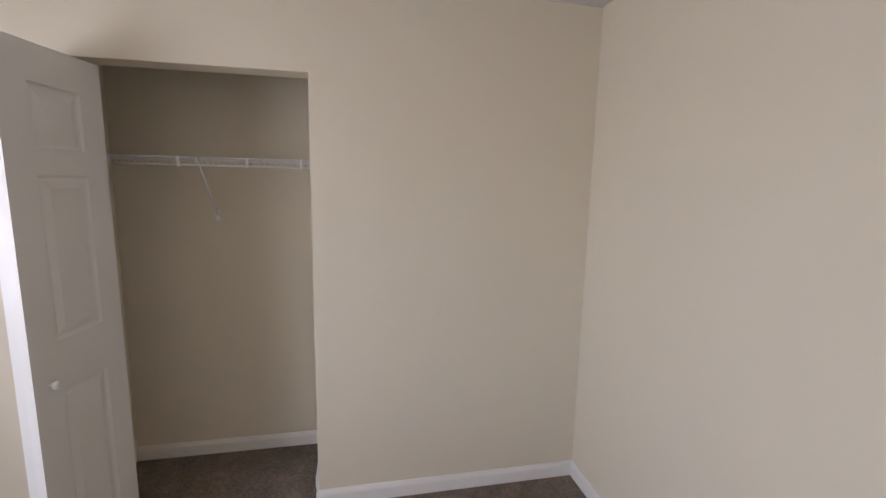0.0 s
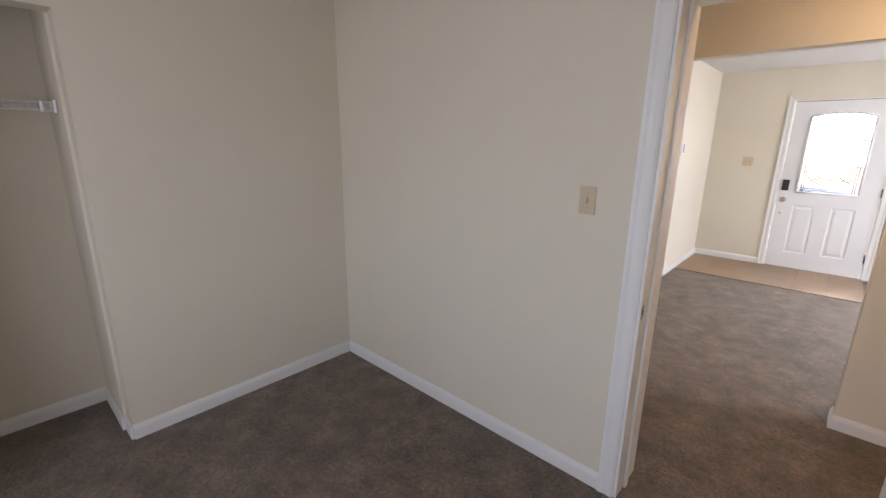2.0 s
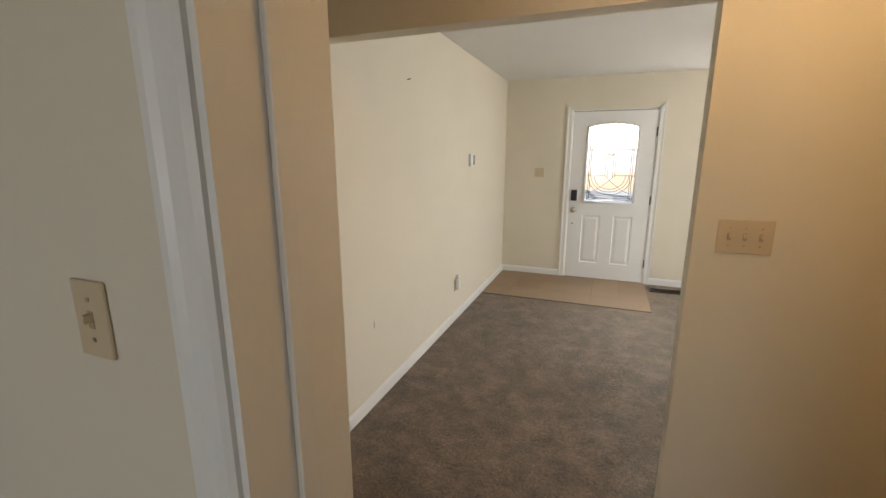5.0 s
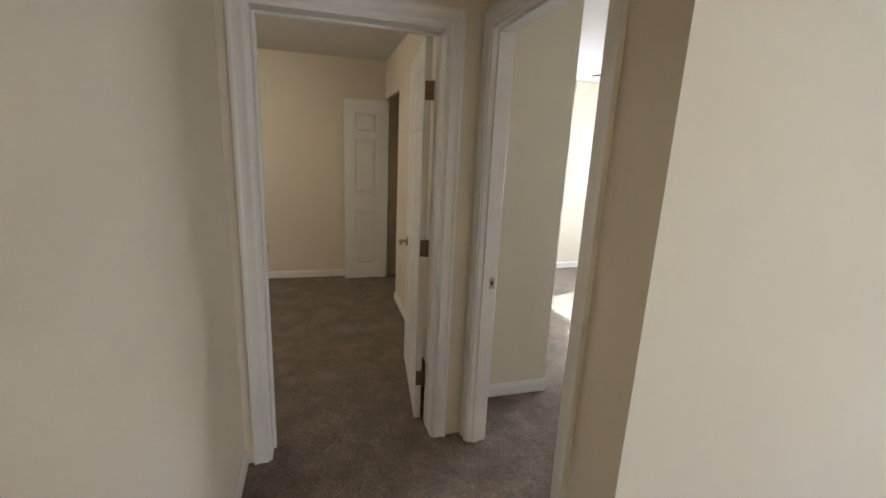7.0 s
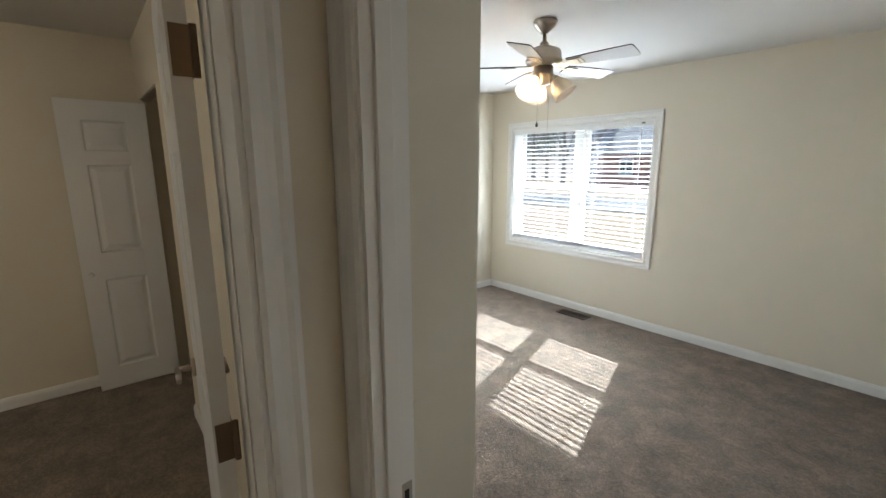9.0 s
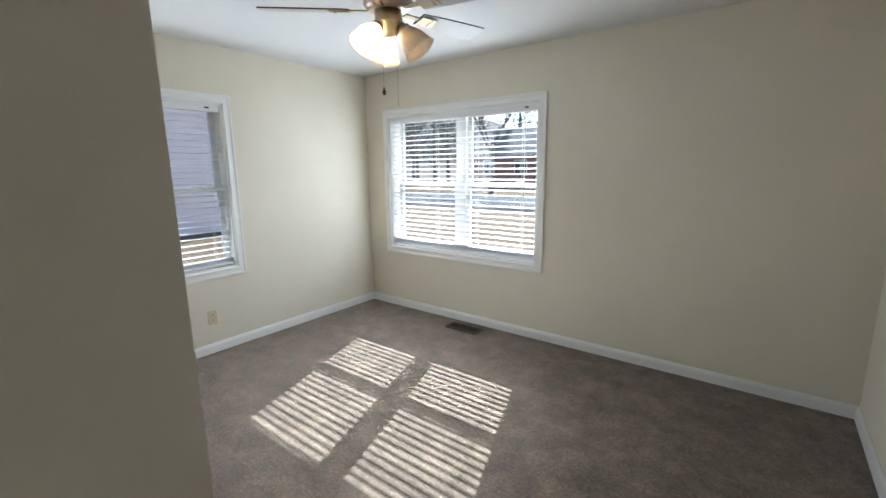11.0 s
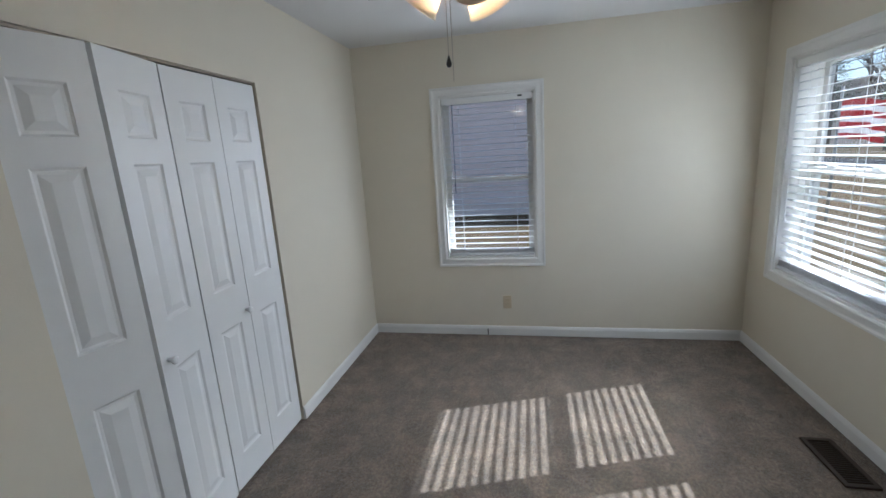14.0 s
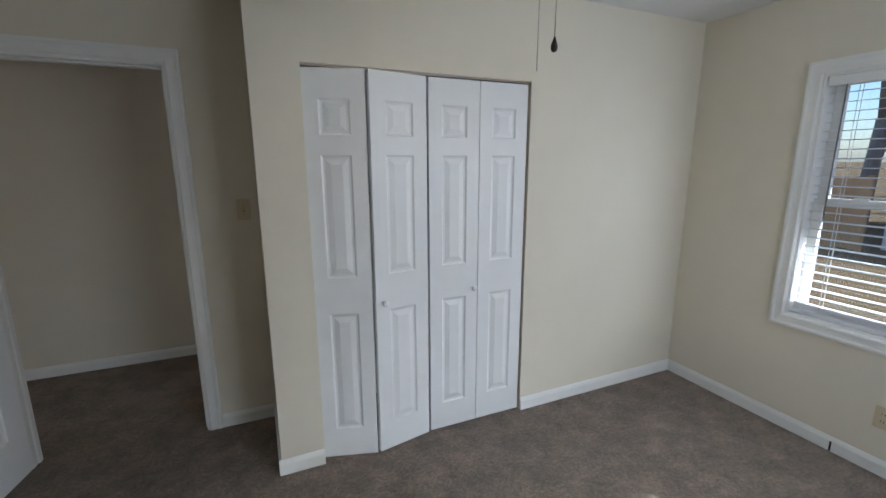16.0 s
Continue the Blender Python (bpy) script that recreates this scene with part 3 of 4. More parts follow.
WA = (1.15, 2.55, 0.70, 2.0)                 # unseen window opening, added for the first bedroom's light

structure(boxpart("floor", (FW - 0.1, LE + 0.1, AS - 0.1, 5.29, -0.12, 0.0), CARPET), "worn grey-brown cut pile carpet", "floor")
structure(boxpart("ceiling", (FW - 0.14, LE + 0.14, AS - 0.14, 5.30, TOP, TOP + 0.15), CEIL), "white textured ceiling", "ceiling")

wall("wall_north_bedroom", "x", FW - 0.14, 1.09, FN, FN + 0.20, [W2])
wall("wall_north_living", "x", 1.09, LE + 0.14, LN, LN + 0.14, [(DX[0], DX[1], 0.0, 2.062), WL])
wall("wall_west", "y", AS - 0.14, FN, FW - 0.14, FW, [W1, WB])
wall("wall_bedroom_living", "y", HN2, LN, FE, LW)
wall("wall_hall_north", "x", FW, LE, HN, HN2, [(DF[0], DF[1], 0, DTOP), (LW, OX, 0, 2.035), (-3.02, -2.21, 0, 2.04)])
wall("wall_closet_front", "x", FW, CE, FS - 0.10, FS, [(CR, CL, 0, 1.990)])
wall("wall_closet_end", "y", HN2, FS - 0.10, CE - 0.10, CE)
wall("wall_closet_divide", "y", HN2, FS - 0.10, -2.02, -1.94)
wall("wall_hall_west", "y", HS, HN, BE, BX, [(DB[0], DB[1], 0, DTOP)])
wall("wall_hall_south", "x", BE, LE, 0.0, HS, [(DA[0], DA[1], 0, DTOP)])
wall("wall_first_west", "y", AS, 0.0, -0.12, 0.0, [(AC[0], AC[1], 0, 2.052)])
wall("wall_small_east", "y", BS, 0.0, BE, -0.12)
wall("wall_small_south", "x", FW, -0.12, BS - 0.08, BS)
wall("wall_closet_back", "y", -2.50, BS - 0.08, -0.62, -0.54)
wall("wall_closet_side", "x", -0.54, -0.12, -2.50, -2.40)
wall("wall_first_south", "x", -0.12, AE + 0.12, AS - 0.14, AS, [WA])
wall("wall_first_east", "y", AS, 0.0, AE, AE + 0.14)
wall("wall_living_east", "y", 0.0, LN, LE, LE + 0.14, [(2.2, 4.4, 0.7, 2.0)])
wall("wall_hall_east", "y", HS, HN, 4.2, 4.3)

doorway("door_frame_1", "x", DA[0], DA[1], DTOP, 0.0, HS, 0.103, (-1, 0.02))
doorway("door_frame_2", "y", DB[0], DB[1], DTOP, BE, BX, BE + 0.055, None, 0.004)
doorway("door_frame_3", "x", DF[0], DF[1], DTOP, HN, HN2, HN2 - 0.055, (-1, HN2 - 0.02))

for p, q, o in (
        ((0, 0), (0, AC[1]), (1, 0)), ((0.013, 0), (DA[0] - 0.064, 0), (0, -1)), ((DA[1] + 0.064, 0), (AE, 0), (0, -1)),
        ((AE, 0), (AE, AS), (-1, 0)), ((0, AC[0]), (0, AS), (1, 0)), ((0, AS), (AE, AS), (0, 1)),
        ((-0.54, BS - 0.08), (-0.54, -2.40), (1, 0)), ((-0.54, -1.375), (-0.12, -1.375), (0, -1)), ((0.0, AC[1]), (-0.12, AC[1]), (0, -1)),
        ((BX, HS), (DA[0] - 0.064, HS), (0, 1)), ((DA[1] + 0.064, HS), (4.2, HS), (0, 1)),
        ((DF[1] + 0.064, HN), (LW, HN), (0, -1)), ((OX, HN), (4.2, HN), (0, -1)), ((OX, HN - 0.013), (OX, HN2 + 0.013), (-1, 0)),
        ((OX, HN2), (LE, HN2), (0, 1)), ((LW, HN - 0.013), (LW, LN), (1, 0)), ((LW, LN), (DX[0] - 0.066, LN), (0, -1)), ((DX[1] + 0.066, LN), (LE, LN), (0, -1)),
        ((LE, HN2), (LE, LN), (-1, 0)),
        ((FW, FN), (FE, FN), (0, -1)), ((FW, FS), (FW, FN), (1, 0)), ((FW, FS), (CR, FS), (0, 1)), ((CL, FS), (CE + 0.013, FS), (0, 1)),
        ((CE, HN2), (CE, FS), (1, 0)), ((CE + 0.013, HN2), (DF[0] - 0.064, HN2), (0, 1)), ((DF[1] + 0.064, HN2), (FE, HN2), (0, 1)),
        ((FE, HN2), (FE, FN), (-1, 0)),
        ((FW, BS), (FW, HN), (1, 0)), ((-2.21, HN), (BE, HN), (0, -1)), ((FW, BS), (BE, BS), (0, 1)), ((FW, HN), (-3.02, HN), (0, -1)),
        ((FW, FS - 0.10), (FW, HN2), (1, 0)), ((FW, FS - 0.10), (-2.02, FS - 0.10), (0, -1))):
    baseboard(p, q, o)

window("window_1", "y", *W1, FW, FW - 0.14)
window("window_2", "x", *W2, FN, FN + 0.20, 2, inset=0.054)
window("window_3", "y", *WB, FW, FW - 0.14)
window("window_4", "x", *WL, LN, LN + 0.14, 2)
# The next two windows are unseen, added where the fill lamps stand.
window("added_window_5", "x", *WA, AS, AS - 0.14, 2)
window("added_window_6", "y", 2.2, 4.4, 0.7, 2.0, LE, LE + 0.14, 2)
blind("y", W1[0] + 0.018, W1[1] - 0.018, W1[2] + 0.018, W1[3] - 0.018, FW - 0.034, -1, "white venetian blind with open slats in the side window", wand_at=0.12, tilt=5)
blind("x", W2[0] + 0.018, W2[1] - 0.018, W2[2] + 0.018, W2[3] - 0.018, FN + 0.034, 1, "wide white venetian blind over both sashes, slats open", tilt=13, wand_at=0.94, cord_at=0.03)
blind("y", WB[0] + 0.018, WB[1] - 0.018, WB[2] + 0.018, WB[3] - 0.018, FW - 0.034, -1, "white venetian blind with open slats in the small bedroom", tilt=3)
blind("x", WL[0] + 0.018, WL[1] - 0.018, WL[2] + 0.018, WL[3] - 0.018, LN + 0.034, 1, "white venetian blind with open slats beside the front door")

# ---- doors ----
hinged_door("bedroom_door", 0.775, 2.02, (DA[1] - 0.020, -0.012, 0.012), 271.6, "white six-panel bedroom door standing open into the room", lip=-1)
hinged_door("bedroom_door", 0.755, 2.02, (BE - 0.012, DB[1] - 0.072, 0.012), 180 - 6.5, "white six-panel door swung back against the wall", lip=-1)
hinged_door("bedroom_door", 0.72, 2.02, (DF[1] - 0.024, HN2 + 0.012, 0.012), 79, "white six-panel bedroom door open into the fan room", lip=-1)
bifold("closet_door", [(CL - 0.007, FS - 0.058), (-0.825, FS + 0.022), (-1.133, FS - 0.036)], 1.962,
       "white bifold closet door, slightly folded out", 1, 0.13, -1)
bifold("closet_door", [(-1.149, FS - 0.042), (-1.445, FS - 0.042), (CR + 0.008, FS - 0.042)], 1.962,
       "white bifold closet door, closed flat", 0, 0.90, -1)
bifold("closet_door", [(-0.06, -2.262), (0.372, -2.278), (-0.06, -2.203)], 2.02, "white bifold closet door folded open beside the closet", 1, 0.14, -1)
bifold("closet_door", [(-2.985, HN + 0.02), (-2.985, 0.865), (-2.945, HN + 0.02)][::-1], 1.995, "white bifold closet door folded open by the wall", 0, 0.9, 1)
for nm, bb in (("closet_track", (CR + 0.004, CL - 0.004, FS - 0.060, FS - 0.010, 1.980, 1.989)),
               ("closet_track", (-3.016, -2.214, HN + 0.01, HN + 0.06, 2.030, 2.039))):
    structure(boxpart(nm, bb, NICKEL), "metal track at the head of the closet opening", "trim")

# ---- front door ----


def front_door():
    x0, x1, h, y0, t = DX[0] + 0.012, DX[1] - 0.012, 2.045, LN - 0.002, 0.044
    d = structure(thing("door_1", "white entry door with arched leaded glass", "front door", (0, 0, 0)), "white entry door with arched leaded glass", "front door")
    fr = structure(thing("door_frame_4", "white painted frame of the entry door", "door frame"), "white painted frame of the entry door", "door frame")
    for b in ((DX[0] + 0.001, x0 - 0.003, y0 - 0.002, y0 + 0.142, 0, 2.061), (x1 + 0.003, DX[1] - 0.001, y0 - 0.002, y0 + 0.142, 0, 2.061),
              (x0 - 0.003, x1 + 0.003, y0 - 0.002, y0 + 0.142, h + 0.004, 2.061), (x0 - 0.003, x1 + 0.003, y0 + 0.05, y0 + 0.10, 0, 0.0095)):
        boxpart("jamb", b, TRIM, fr)
    # Near-black strip draws the shaded gap between leaf and head jamb.
    boxpart("head_gap_shade", (x0 - 0.002, x1 + 0.002, y0 + 0.004, y0 + 0.02, h - 0.002, h + 0.0035), DARKGAP, fr, "dark seam above the door")
    casing(fr, "x", DX[0] + 0.004, DX[1] - 0.004, 0, 2.058, LN, -1, head=False)
    g0, g1, gz0, gz1, rise = 2.134, 2.699, 0.972, 1.865, 0.045
    n = 14
    us = [g0 + (g1 - g0) * i / n for i in range(n + 1)]
    arch = [(u, gz1 + rise * (1 - ((u - (g0 + g1) / 2) / ((g1 - g0) / 2)) ** 2)) for u in us]
    ya, yb = y0 + 0.004, y0 + 0.004 + t
    bm = bmesh.new()
    add_box(bm, x0, g0, ya, yb, gz0, h)
    add_box(bm, g1, x1, ya, yb, gz0, h)
    for (u, zu), (v, zv) in zip(arch, arch[1:]):
        add_poly(bm, [(u, zu), (v, zv), (v, h), (u, h)], "y", ya, yb)
    bmesh.ops.remove_doubles(bm, verts=bm.verts, dist=0.0003)
    part("upper_leaf", bm, DOORPAINT, d)
    w = x1 - x0
    low = part("lower_leaf", panel_slab(w, gz0 - 0.01, t, [(0.17, 0.385, 0.20, 0.80), (w - 0.385, w - 0.17, 0.20, 0.80)]), DOORPAINT, d)
    low.matrix_local = pose(x1, ya, 0.010, 0, 0, 180)
    # moulding round the glass
    outline = [(g0, gz0), (g1, gz0)] + arch[::-1]
    cx, cz = (g0 + g1) / 2, (gz0 + gz1) / 2
    bm = bmesh.new()
    for (u, zu), (v, zv) in zip(outline, outline[1:] + outline[:1]):
        add_rod(bm, (u, ya - 0.002, zu), (v, ya - 0.002, zv), 0.013, 8)
    part("glass_moulding", bm, DOORPAINT, d)
    bm = bmesh.new()
    add_poly(bm, outline, "y", ya + 0.018, ya + 0.024)
    g = part("leaded_pane", bm, LEADGLASS, d, "textured leaded glass pane")

    def came(pts, r=0.0032):
        bm = bmesh.new()
        for p, q in zip(pts, pts[1:]):
            add_rod(bm, (p[0], ya + 0.016, p[1]), (q[0], ya + 0.016, q[1]), r, 5)
        part("lead_came", bm, LEAD, d)

    hw = (g1 - g0) / 2
    for k in (0.86, 0.79):
        came([(cx - hw * k, gz0), (cx - hw * k, gz1 + 0.008)])
        came([(cx + hw * k, gz0), (cx + hw * k, gz1 + 0.008)])
    for z in (1.30, 1.60):
        came([(g0, z), (cx - 0.06, z)])
        came([(cx + 0.06, z), (g1, z)])
    for z in (1.005, 1.030, 1.060):
        came([(g0, z), (cx - 0.13, z)])
        came([(cx + 0.13, z), (g1, z)])
        came([(cx - 0.13, z), (cx, z - 0.012), (cx + 0.13, z)])
    for k in (0.03, 0.055):
        for s in (-1, 1):
            came([(cx + s * k, 1.27), (cx + s * k, 1.63)])
            came([(cx + s * k, 1.63), (cx + s * (k + 0.05), 1.70), (cx + s * (k + 0.10), 1.72)])
            came([(cx + s * k, 1.55), (cx, 1.50 + k)])
    for k in range(3):
        r = 0.9 - 0.13 * k
        came([(cx + hw * 0.98 * math.cos(a) * r, 1.30 - 0.26 * math.sin(a) * r) for a in [math.pi * i / 12 for i in range(13)]])
        came([(u, z - 0.035 - 0.03 * k) for u, z in arch])
    for s in (-1, 1):
        came([(cx + s * 0.17 * math.sin(a), 1.80 - 0.10 * math.cos(a)) for a in [math.pi * i / 8 for i in range(9)]])
        came([(cx + s * (0.26 - 0.30 * i / 8), 1.08 + 0.20 * (i / 8) ** 1.5) for i in range(9)])
    # lock, knob, hinges
    boxpart("keypad_lock", (1.986, 2.056, ya - 0.030, ya - 0.0005, 0.985, 1.120), BLACKPL, d, "black electronic keypad lock", 0.008)
    bm = bmesh.new()
    add_lathe(bm, [(0.034, 0), (0.034, 0.010), (0.012, 0.014), (0.012, 0.035), (0.026, 0.045), (0.030, 0.058), (0.024, 0.070), (0.008, 0.073)], 20)
    bmesh.ops.transform(bm, matrix=pose(2.021, ya, 0.870, 90), verts=bm.verts)
    part("knob", bm, NICKEL, d, "satin nickel door knob")
    bm = bmesh.new()
    add_rod(bm, (2.019, ya, 0.70), (2.019, ya - 0.008, 0.70), 0.012, 14)
    part("bore_cap", bm, BRASS, d, "small brass cap")
    for z in (0.25, 1.02, 1.80):
        bm = bmesh.new()
        add_rod(bm, (x1 + 0.003, ya - 0.006, z - 0.05), (x1 + 0.003, ya - 0.006, z + 0.05), 0.007, 10)
        add_box(bm, x1 + 0.0005, x1 + 0.0025, ya - 0.004, yb - 0.004, z - 0.05, z + 0.05)
        part("hinge", bm, BRONZE, d, "dark bronze hinge")


front_door()

# ---- plates, vents and small wall things ----
plate("light_switch", "y", 0.0, -1, 1.742, 1.313, 1, "almond plastic single switch on a cream wall")
plate("light_switch", "y", HN, -1, 2.852, 1.272, 3, "almond plastic triple switch beside the wide opening")
plate("light_switch", "y", LN, -1, 1.582, 1.325, 2, "almond plastic double switch near the front door")
plate("light_switch", "y", HN2, 1, -0.250, 1.300, 1, "almond plastic single switch beside the bedroom door")
plate("outlet", "x", FW, 1, 3.189, 0.302, 1, "almond wall outlet below the side window", "outlet")
plate("outlet", "x", FW, 1, 0.005, 0.362, 1, "almond wall outlet in the small bedroom", "outlet")
plate("outlet", "x", FE, -1, 3.10, 0.385, 1, "almond wall outlet on the side wall", "outlet")
plate("outlet", "x", LW, 1, 3.27, 0.345, 1, "almond wall outlet on the living room wall", "outlet")
fresh = thing("plug_in_light", "pale grey plug-in night light in the outlet", "night light", (LW + 0.009, 3.27, 0.36))
part("case", add_box(bmesh.new(), 0.0, 0.035, -0.024, 0.024, -0.055, 0.04, 0.008), WHITEPL, fresh)
part("lens", add_box(bmesh.new(), 0.004, 0.030, -0.018, 0.018, 0.04, 0.085, 0.008), WHITEPL, fresh)
th = thing("thermostat", "white wall thermostat with a grey display", "thermostat", (LW, 3.69, 1.49))
part("case", add_box(bmesh.new(), 0.001, 0.026, -0.062, 0.062, -0.058, 0.058, 0.004), WHITEPL, th)
part("display", add_box(bmesh.new(), 0.026, 0.028, -0.002, 0.055, -0.048, 0.048, 0.0008), GREYPL, th)
nail = bmesh.new()
add_rod(nail, (LW - 0.01, 2.30, 2.015), (LW + 0.018, 2.30, 2.022), 0.0028, 8)
add_rod(nail, (LW + 0.018, 2.30, 2.022), (LW + 0.020, 2.30, 2.0225), 0.006, 10)
tagged(part("nail", nail, BRONZE), "small dark nail driven into the wall", "nail")
scar = bmesh.new()
add_box(scar, LW + 0.0004, LW + 0.0015, 1.770, 1.776, 0.50, 0.545)
tagged(part("wall_scuff", scar, GREYPL), "short grey scuff on the painted wall", "scuff")
floor_vent(-1.707, 4.818, 0)
floor_vent(3.12, 4.93, 0)
gap = bmesh.new()
add_box(gap, FW + 0.0135, FW + 0.0155, 3.011, 3.020, 0.004, 0.060)
structure(part("baseboard_joint", gap, DARKGAP), "dark open joint in the baseboard", "trim")

# ---- tan floor tiles inside the front door ----
tiles = structure(boxpart("entry_floor", (LW + 0.016, 2.91, 4.135, LN + 0.05, 0.0, 0.004), DARKGAP), "tan vinyl tile floor inside the front door", "floor")
tile_w = (2.91 - LW - 0.016) / 6
tile_d = (LN - 0.002 - 4.135) / 3
share = mesh_of("tile", add_box(bmesh.new(), 0.0008, tile_w - 0.0008, 0.0008, tile_d - 0.0008, 0.004, 0.0075), LAMINATE)
for i in range(6):
    for j in range(3):
        o = new("tile", share)
        o.parent, o.location = tiles, (LW + 0.016 + i * tile_w, 4.135 + j * tile_d, 0)

# ---- closet shelf in the first bedroom ----


def closet_shelf():
    x0, x1, y0, y1, z = -0.538, -0.255, -2.398, -1.377, 1.692
    d = thing("closet_shelf", "white vinyl-coated wire closet shelf on a wall brace", "closet shelf")
    bm = bmesh.new()
    k = 0
    y = y0 + 0.01
    while y < y1:
        add_rod(bm, (x0, y, z), (x1, y, z), 0.0016, 4)
        add_rod(bm, (x1, y, z), (x1 + 0.004, y, z - 0.032), 0.0016, 4)
        y += 0.0254
    part("deck_wire", bm, WIRE, d)
    for nm, x, zz, r in (("front_rail", x1, z + 0.002, 0.0038), ("lip_rail", x1 + 0.005, z - 0.034, 0.0038), 
                         ("back_rail", x0 + 0.006, z - 0.003, 0.003), ("middle_rail", (x0 + x1) / 2, z - 0.003, 0.003)):
        bm = bmesh.new()
        add_rod(bm, (x, y0 + 0.002, zz), (x, y1 - 0.002, zz), r, 8)
        part(nm, bm, WIRE, d)
    for y in (-2.27, -1.98, -1.68, -1.43):
        boxpart("rail_hook", (x1 - 0.004, x1 + 0.014, y - 0.006, y + 0.006, z - 0.042, z + 0.006), WIRE, d, "", 0.002)
    bm = bmesh.new()
    add_rod(bm, (x1 - 0.005, -1.905, z - 0.004), (x0 + 0.004, -1.905, z - 0.29), 0.006, 8)
    add_box(bm, x0 + 0.001, x0 + 0.006, -1.915, -1.895, z - 0.32, z - 0.26)
    part("brace", bm, WIRE, d)
    for y in (y0 + 0.001, y1 - 0.013):
        boxpart("end_bracket", (x1 - 0.02, x1 + 0.018, y, y + 0.012, z - 0.045, z + 0.012), WIRE, d, "", 0.003)


closet_shelf()

# ---- ceiling fan ----


def shade_mesh():
    """A bell of frosted glass, open downwards, its neck at the origin."""
    bm = bmesh.new()
    prof = [(0.028, 0.0), (0.034, -0.012), (0.046, -0.030), (0.058, -0.055), (0.064, -0.080), (0.068, -0.100), (0.076, -0.116),
            (0.073, -0.116), (0.064, -0.098), (0.060, -0.079), (0.054, -0.054), (0.042, -0.030), (0.030, -0.013), (0.024, -0.001)]
    add_lathe(bm, prof, 28, closed=False)
    return mesh_of("shade", bm, FROST)


def blade_mesh():
    """A fan blade along x, rounded at its end."""
    bm = bmesh.new()
    pts = [(0.17, -0.045), (0.30, -0.056), (0.46, -0.064), (0.545, -0.066)]
    pts += [(0.545 + 0.014 * math.sin(a) ** 0.5, -0.066 * math.cos(a)) for a in [math.pi * i / 8 for i in range(1, 8)]]
    pts += [(0.545, 0.066), (0.46, 0.064), (0.30, 0.056), (0.17, 0.045)]
    add_poly(bm, pts, "z", -0.003, 0.003)
    for f in bm.faces:
        f.material_index = 1 if abs(f.normal.z) < 0.5 else 0
    return mesh_of("blade", bm, [BLADE, BLADE_EDGE])


def ceiling_fan(place, first, label, lit, chains=True):
    d = thing("ceiling_fan", label, "ceiling fan", place)
    part("canopy", add_lathe(bmesh.new(), [(0.070, 0), (0.074, -0.010), (0.066, -0.030), (0.048, -0.052), (0.030, -0.066), (0.022, -0.075), (0.014, -0.078)], 28), NICKEL, d)
    part("downrod", add_lathe(bmesh.new(), [(0.0125, -0.070), (0.0125, -0.115), (0.026, -0.125), (0.032, -0.150)], 20), NICKEL, d)
    part("motor_housing", add_lathe(bmesh.new(), [(0.030, -0.140), (0.060, -0.152), (0.094, -0.166), (0.104, -0.180), (0.104, -0.215), (0.110, -0.222),
                                                  (0.110, -0.235), (0.095, -0.252), (0.070, -0.262)], 32), NICKEL, d)
    part("switch_housing", add_lathe(bmesh.new(), [(0.062, -0.262), (0.062, -0.300), (0.068, -0.306), (0.068, -0.318), (0.050, -0.335), (0.040, -0.362), (0.016, -0.372)], 28), NICKEL, d)
    blade = blade_mesh()
    arm = bmesh.new()
    add_box(arm, 0.085, 0.205, -0.013, 0.013, -0.003, 0.003, 0.002)
    add_box(arm, 0.170, 0.260, -0.034, 0.034, -0.0085, -0.0035, 0.002)
    for s in (-0.02, 0.0, 0.02):
        add_rod(arm, (0.235, s, -0.012), (0.235, s, -0.008), 0.005, 8)
    arm = mesh_of("blade_bracket", arm, BRASS)
    for i in range(5):
        a = first + 72 * i
        for nm, me in (("blade_bracket", arm), ("blade", blade)):
            o = new(nm, me)
            o.parent = d
            o.matrix_local = pose(0, 0, -0.258, 0, 0, a) @ pose(0, 0, 0, -13, 0, 0)
            if nm == "blade":
                o["label"] = "pale blade with a dark edge"
    shade = shade_mesh()
    for i in range(3):
        a = first + 19.3 + 120 * i
        q = math.radians(a)
        fit_at = pose(0.072 * math.cos(q), 0.072 * math.sin(q), -0.340, 0, 0, a) @ pose(0, 0, 0, 0, -38, 0)
        hold = part("lamp_holder", add_lathe(bmesh.new(), [(0.012, 0.030), (0.022, 0.014), (0.030, 0.006), (0.030, -0.006), (0.026, -0.010)], 18), NICKEL, d)
        hold.matrix_local = fit_at
        s = new("shade", shade)
        s.parent, s.matrix_local = d, fit_at
        s["label"] = "frosted white glass bell shade"
        on = lit and i in lit
        b = part("bulb", add_lathe(bmesh.new(), [(0.012, -0.008), (0.014, -0.030), (0.022, -0.048), (0.026, -0.062), (0.020, -0.078), (0.006, -0.085)], 16), GLOW if on else WHITEPL, d,
                 "glowing warm bulb" if on else "")
        b.matrix_local = fit_at
    if chains:
        for x, y, n, fob in ((0.0, -0.044, 19, True), (0.064, -0.021, 25, False)):
            bm = bmesh.new()
            add_rod(bm, (x, y, -0.310), (x, y, -0.310 - 0.0145 * n), 0.0010, 5)
            bead = [(0.0006, 0.0021), (0.0021, 0.0), (0.0006, -0.0021)]
            for k in range(n * 2):
                add_lathe(bm, bead, 5, (x, y, -0.313 - 0.0072 * k))
            ch = part("pull_chain", bm, NICKEL, d)
            if fob:
                bm = bmesh.new()
                add_lathe(bm, [(0.002, 0.0), (0.004, -0.008), (0.008, -0.019), (0.0085, -0.027), (0.006, -0.033), (0.002, -0.035)], 14, (x, y, -0.310 - 0.0145 * n))
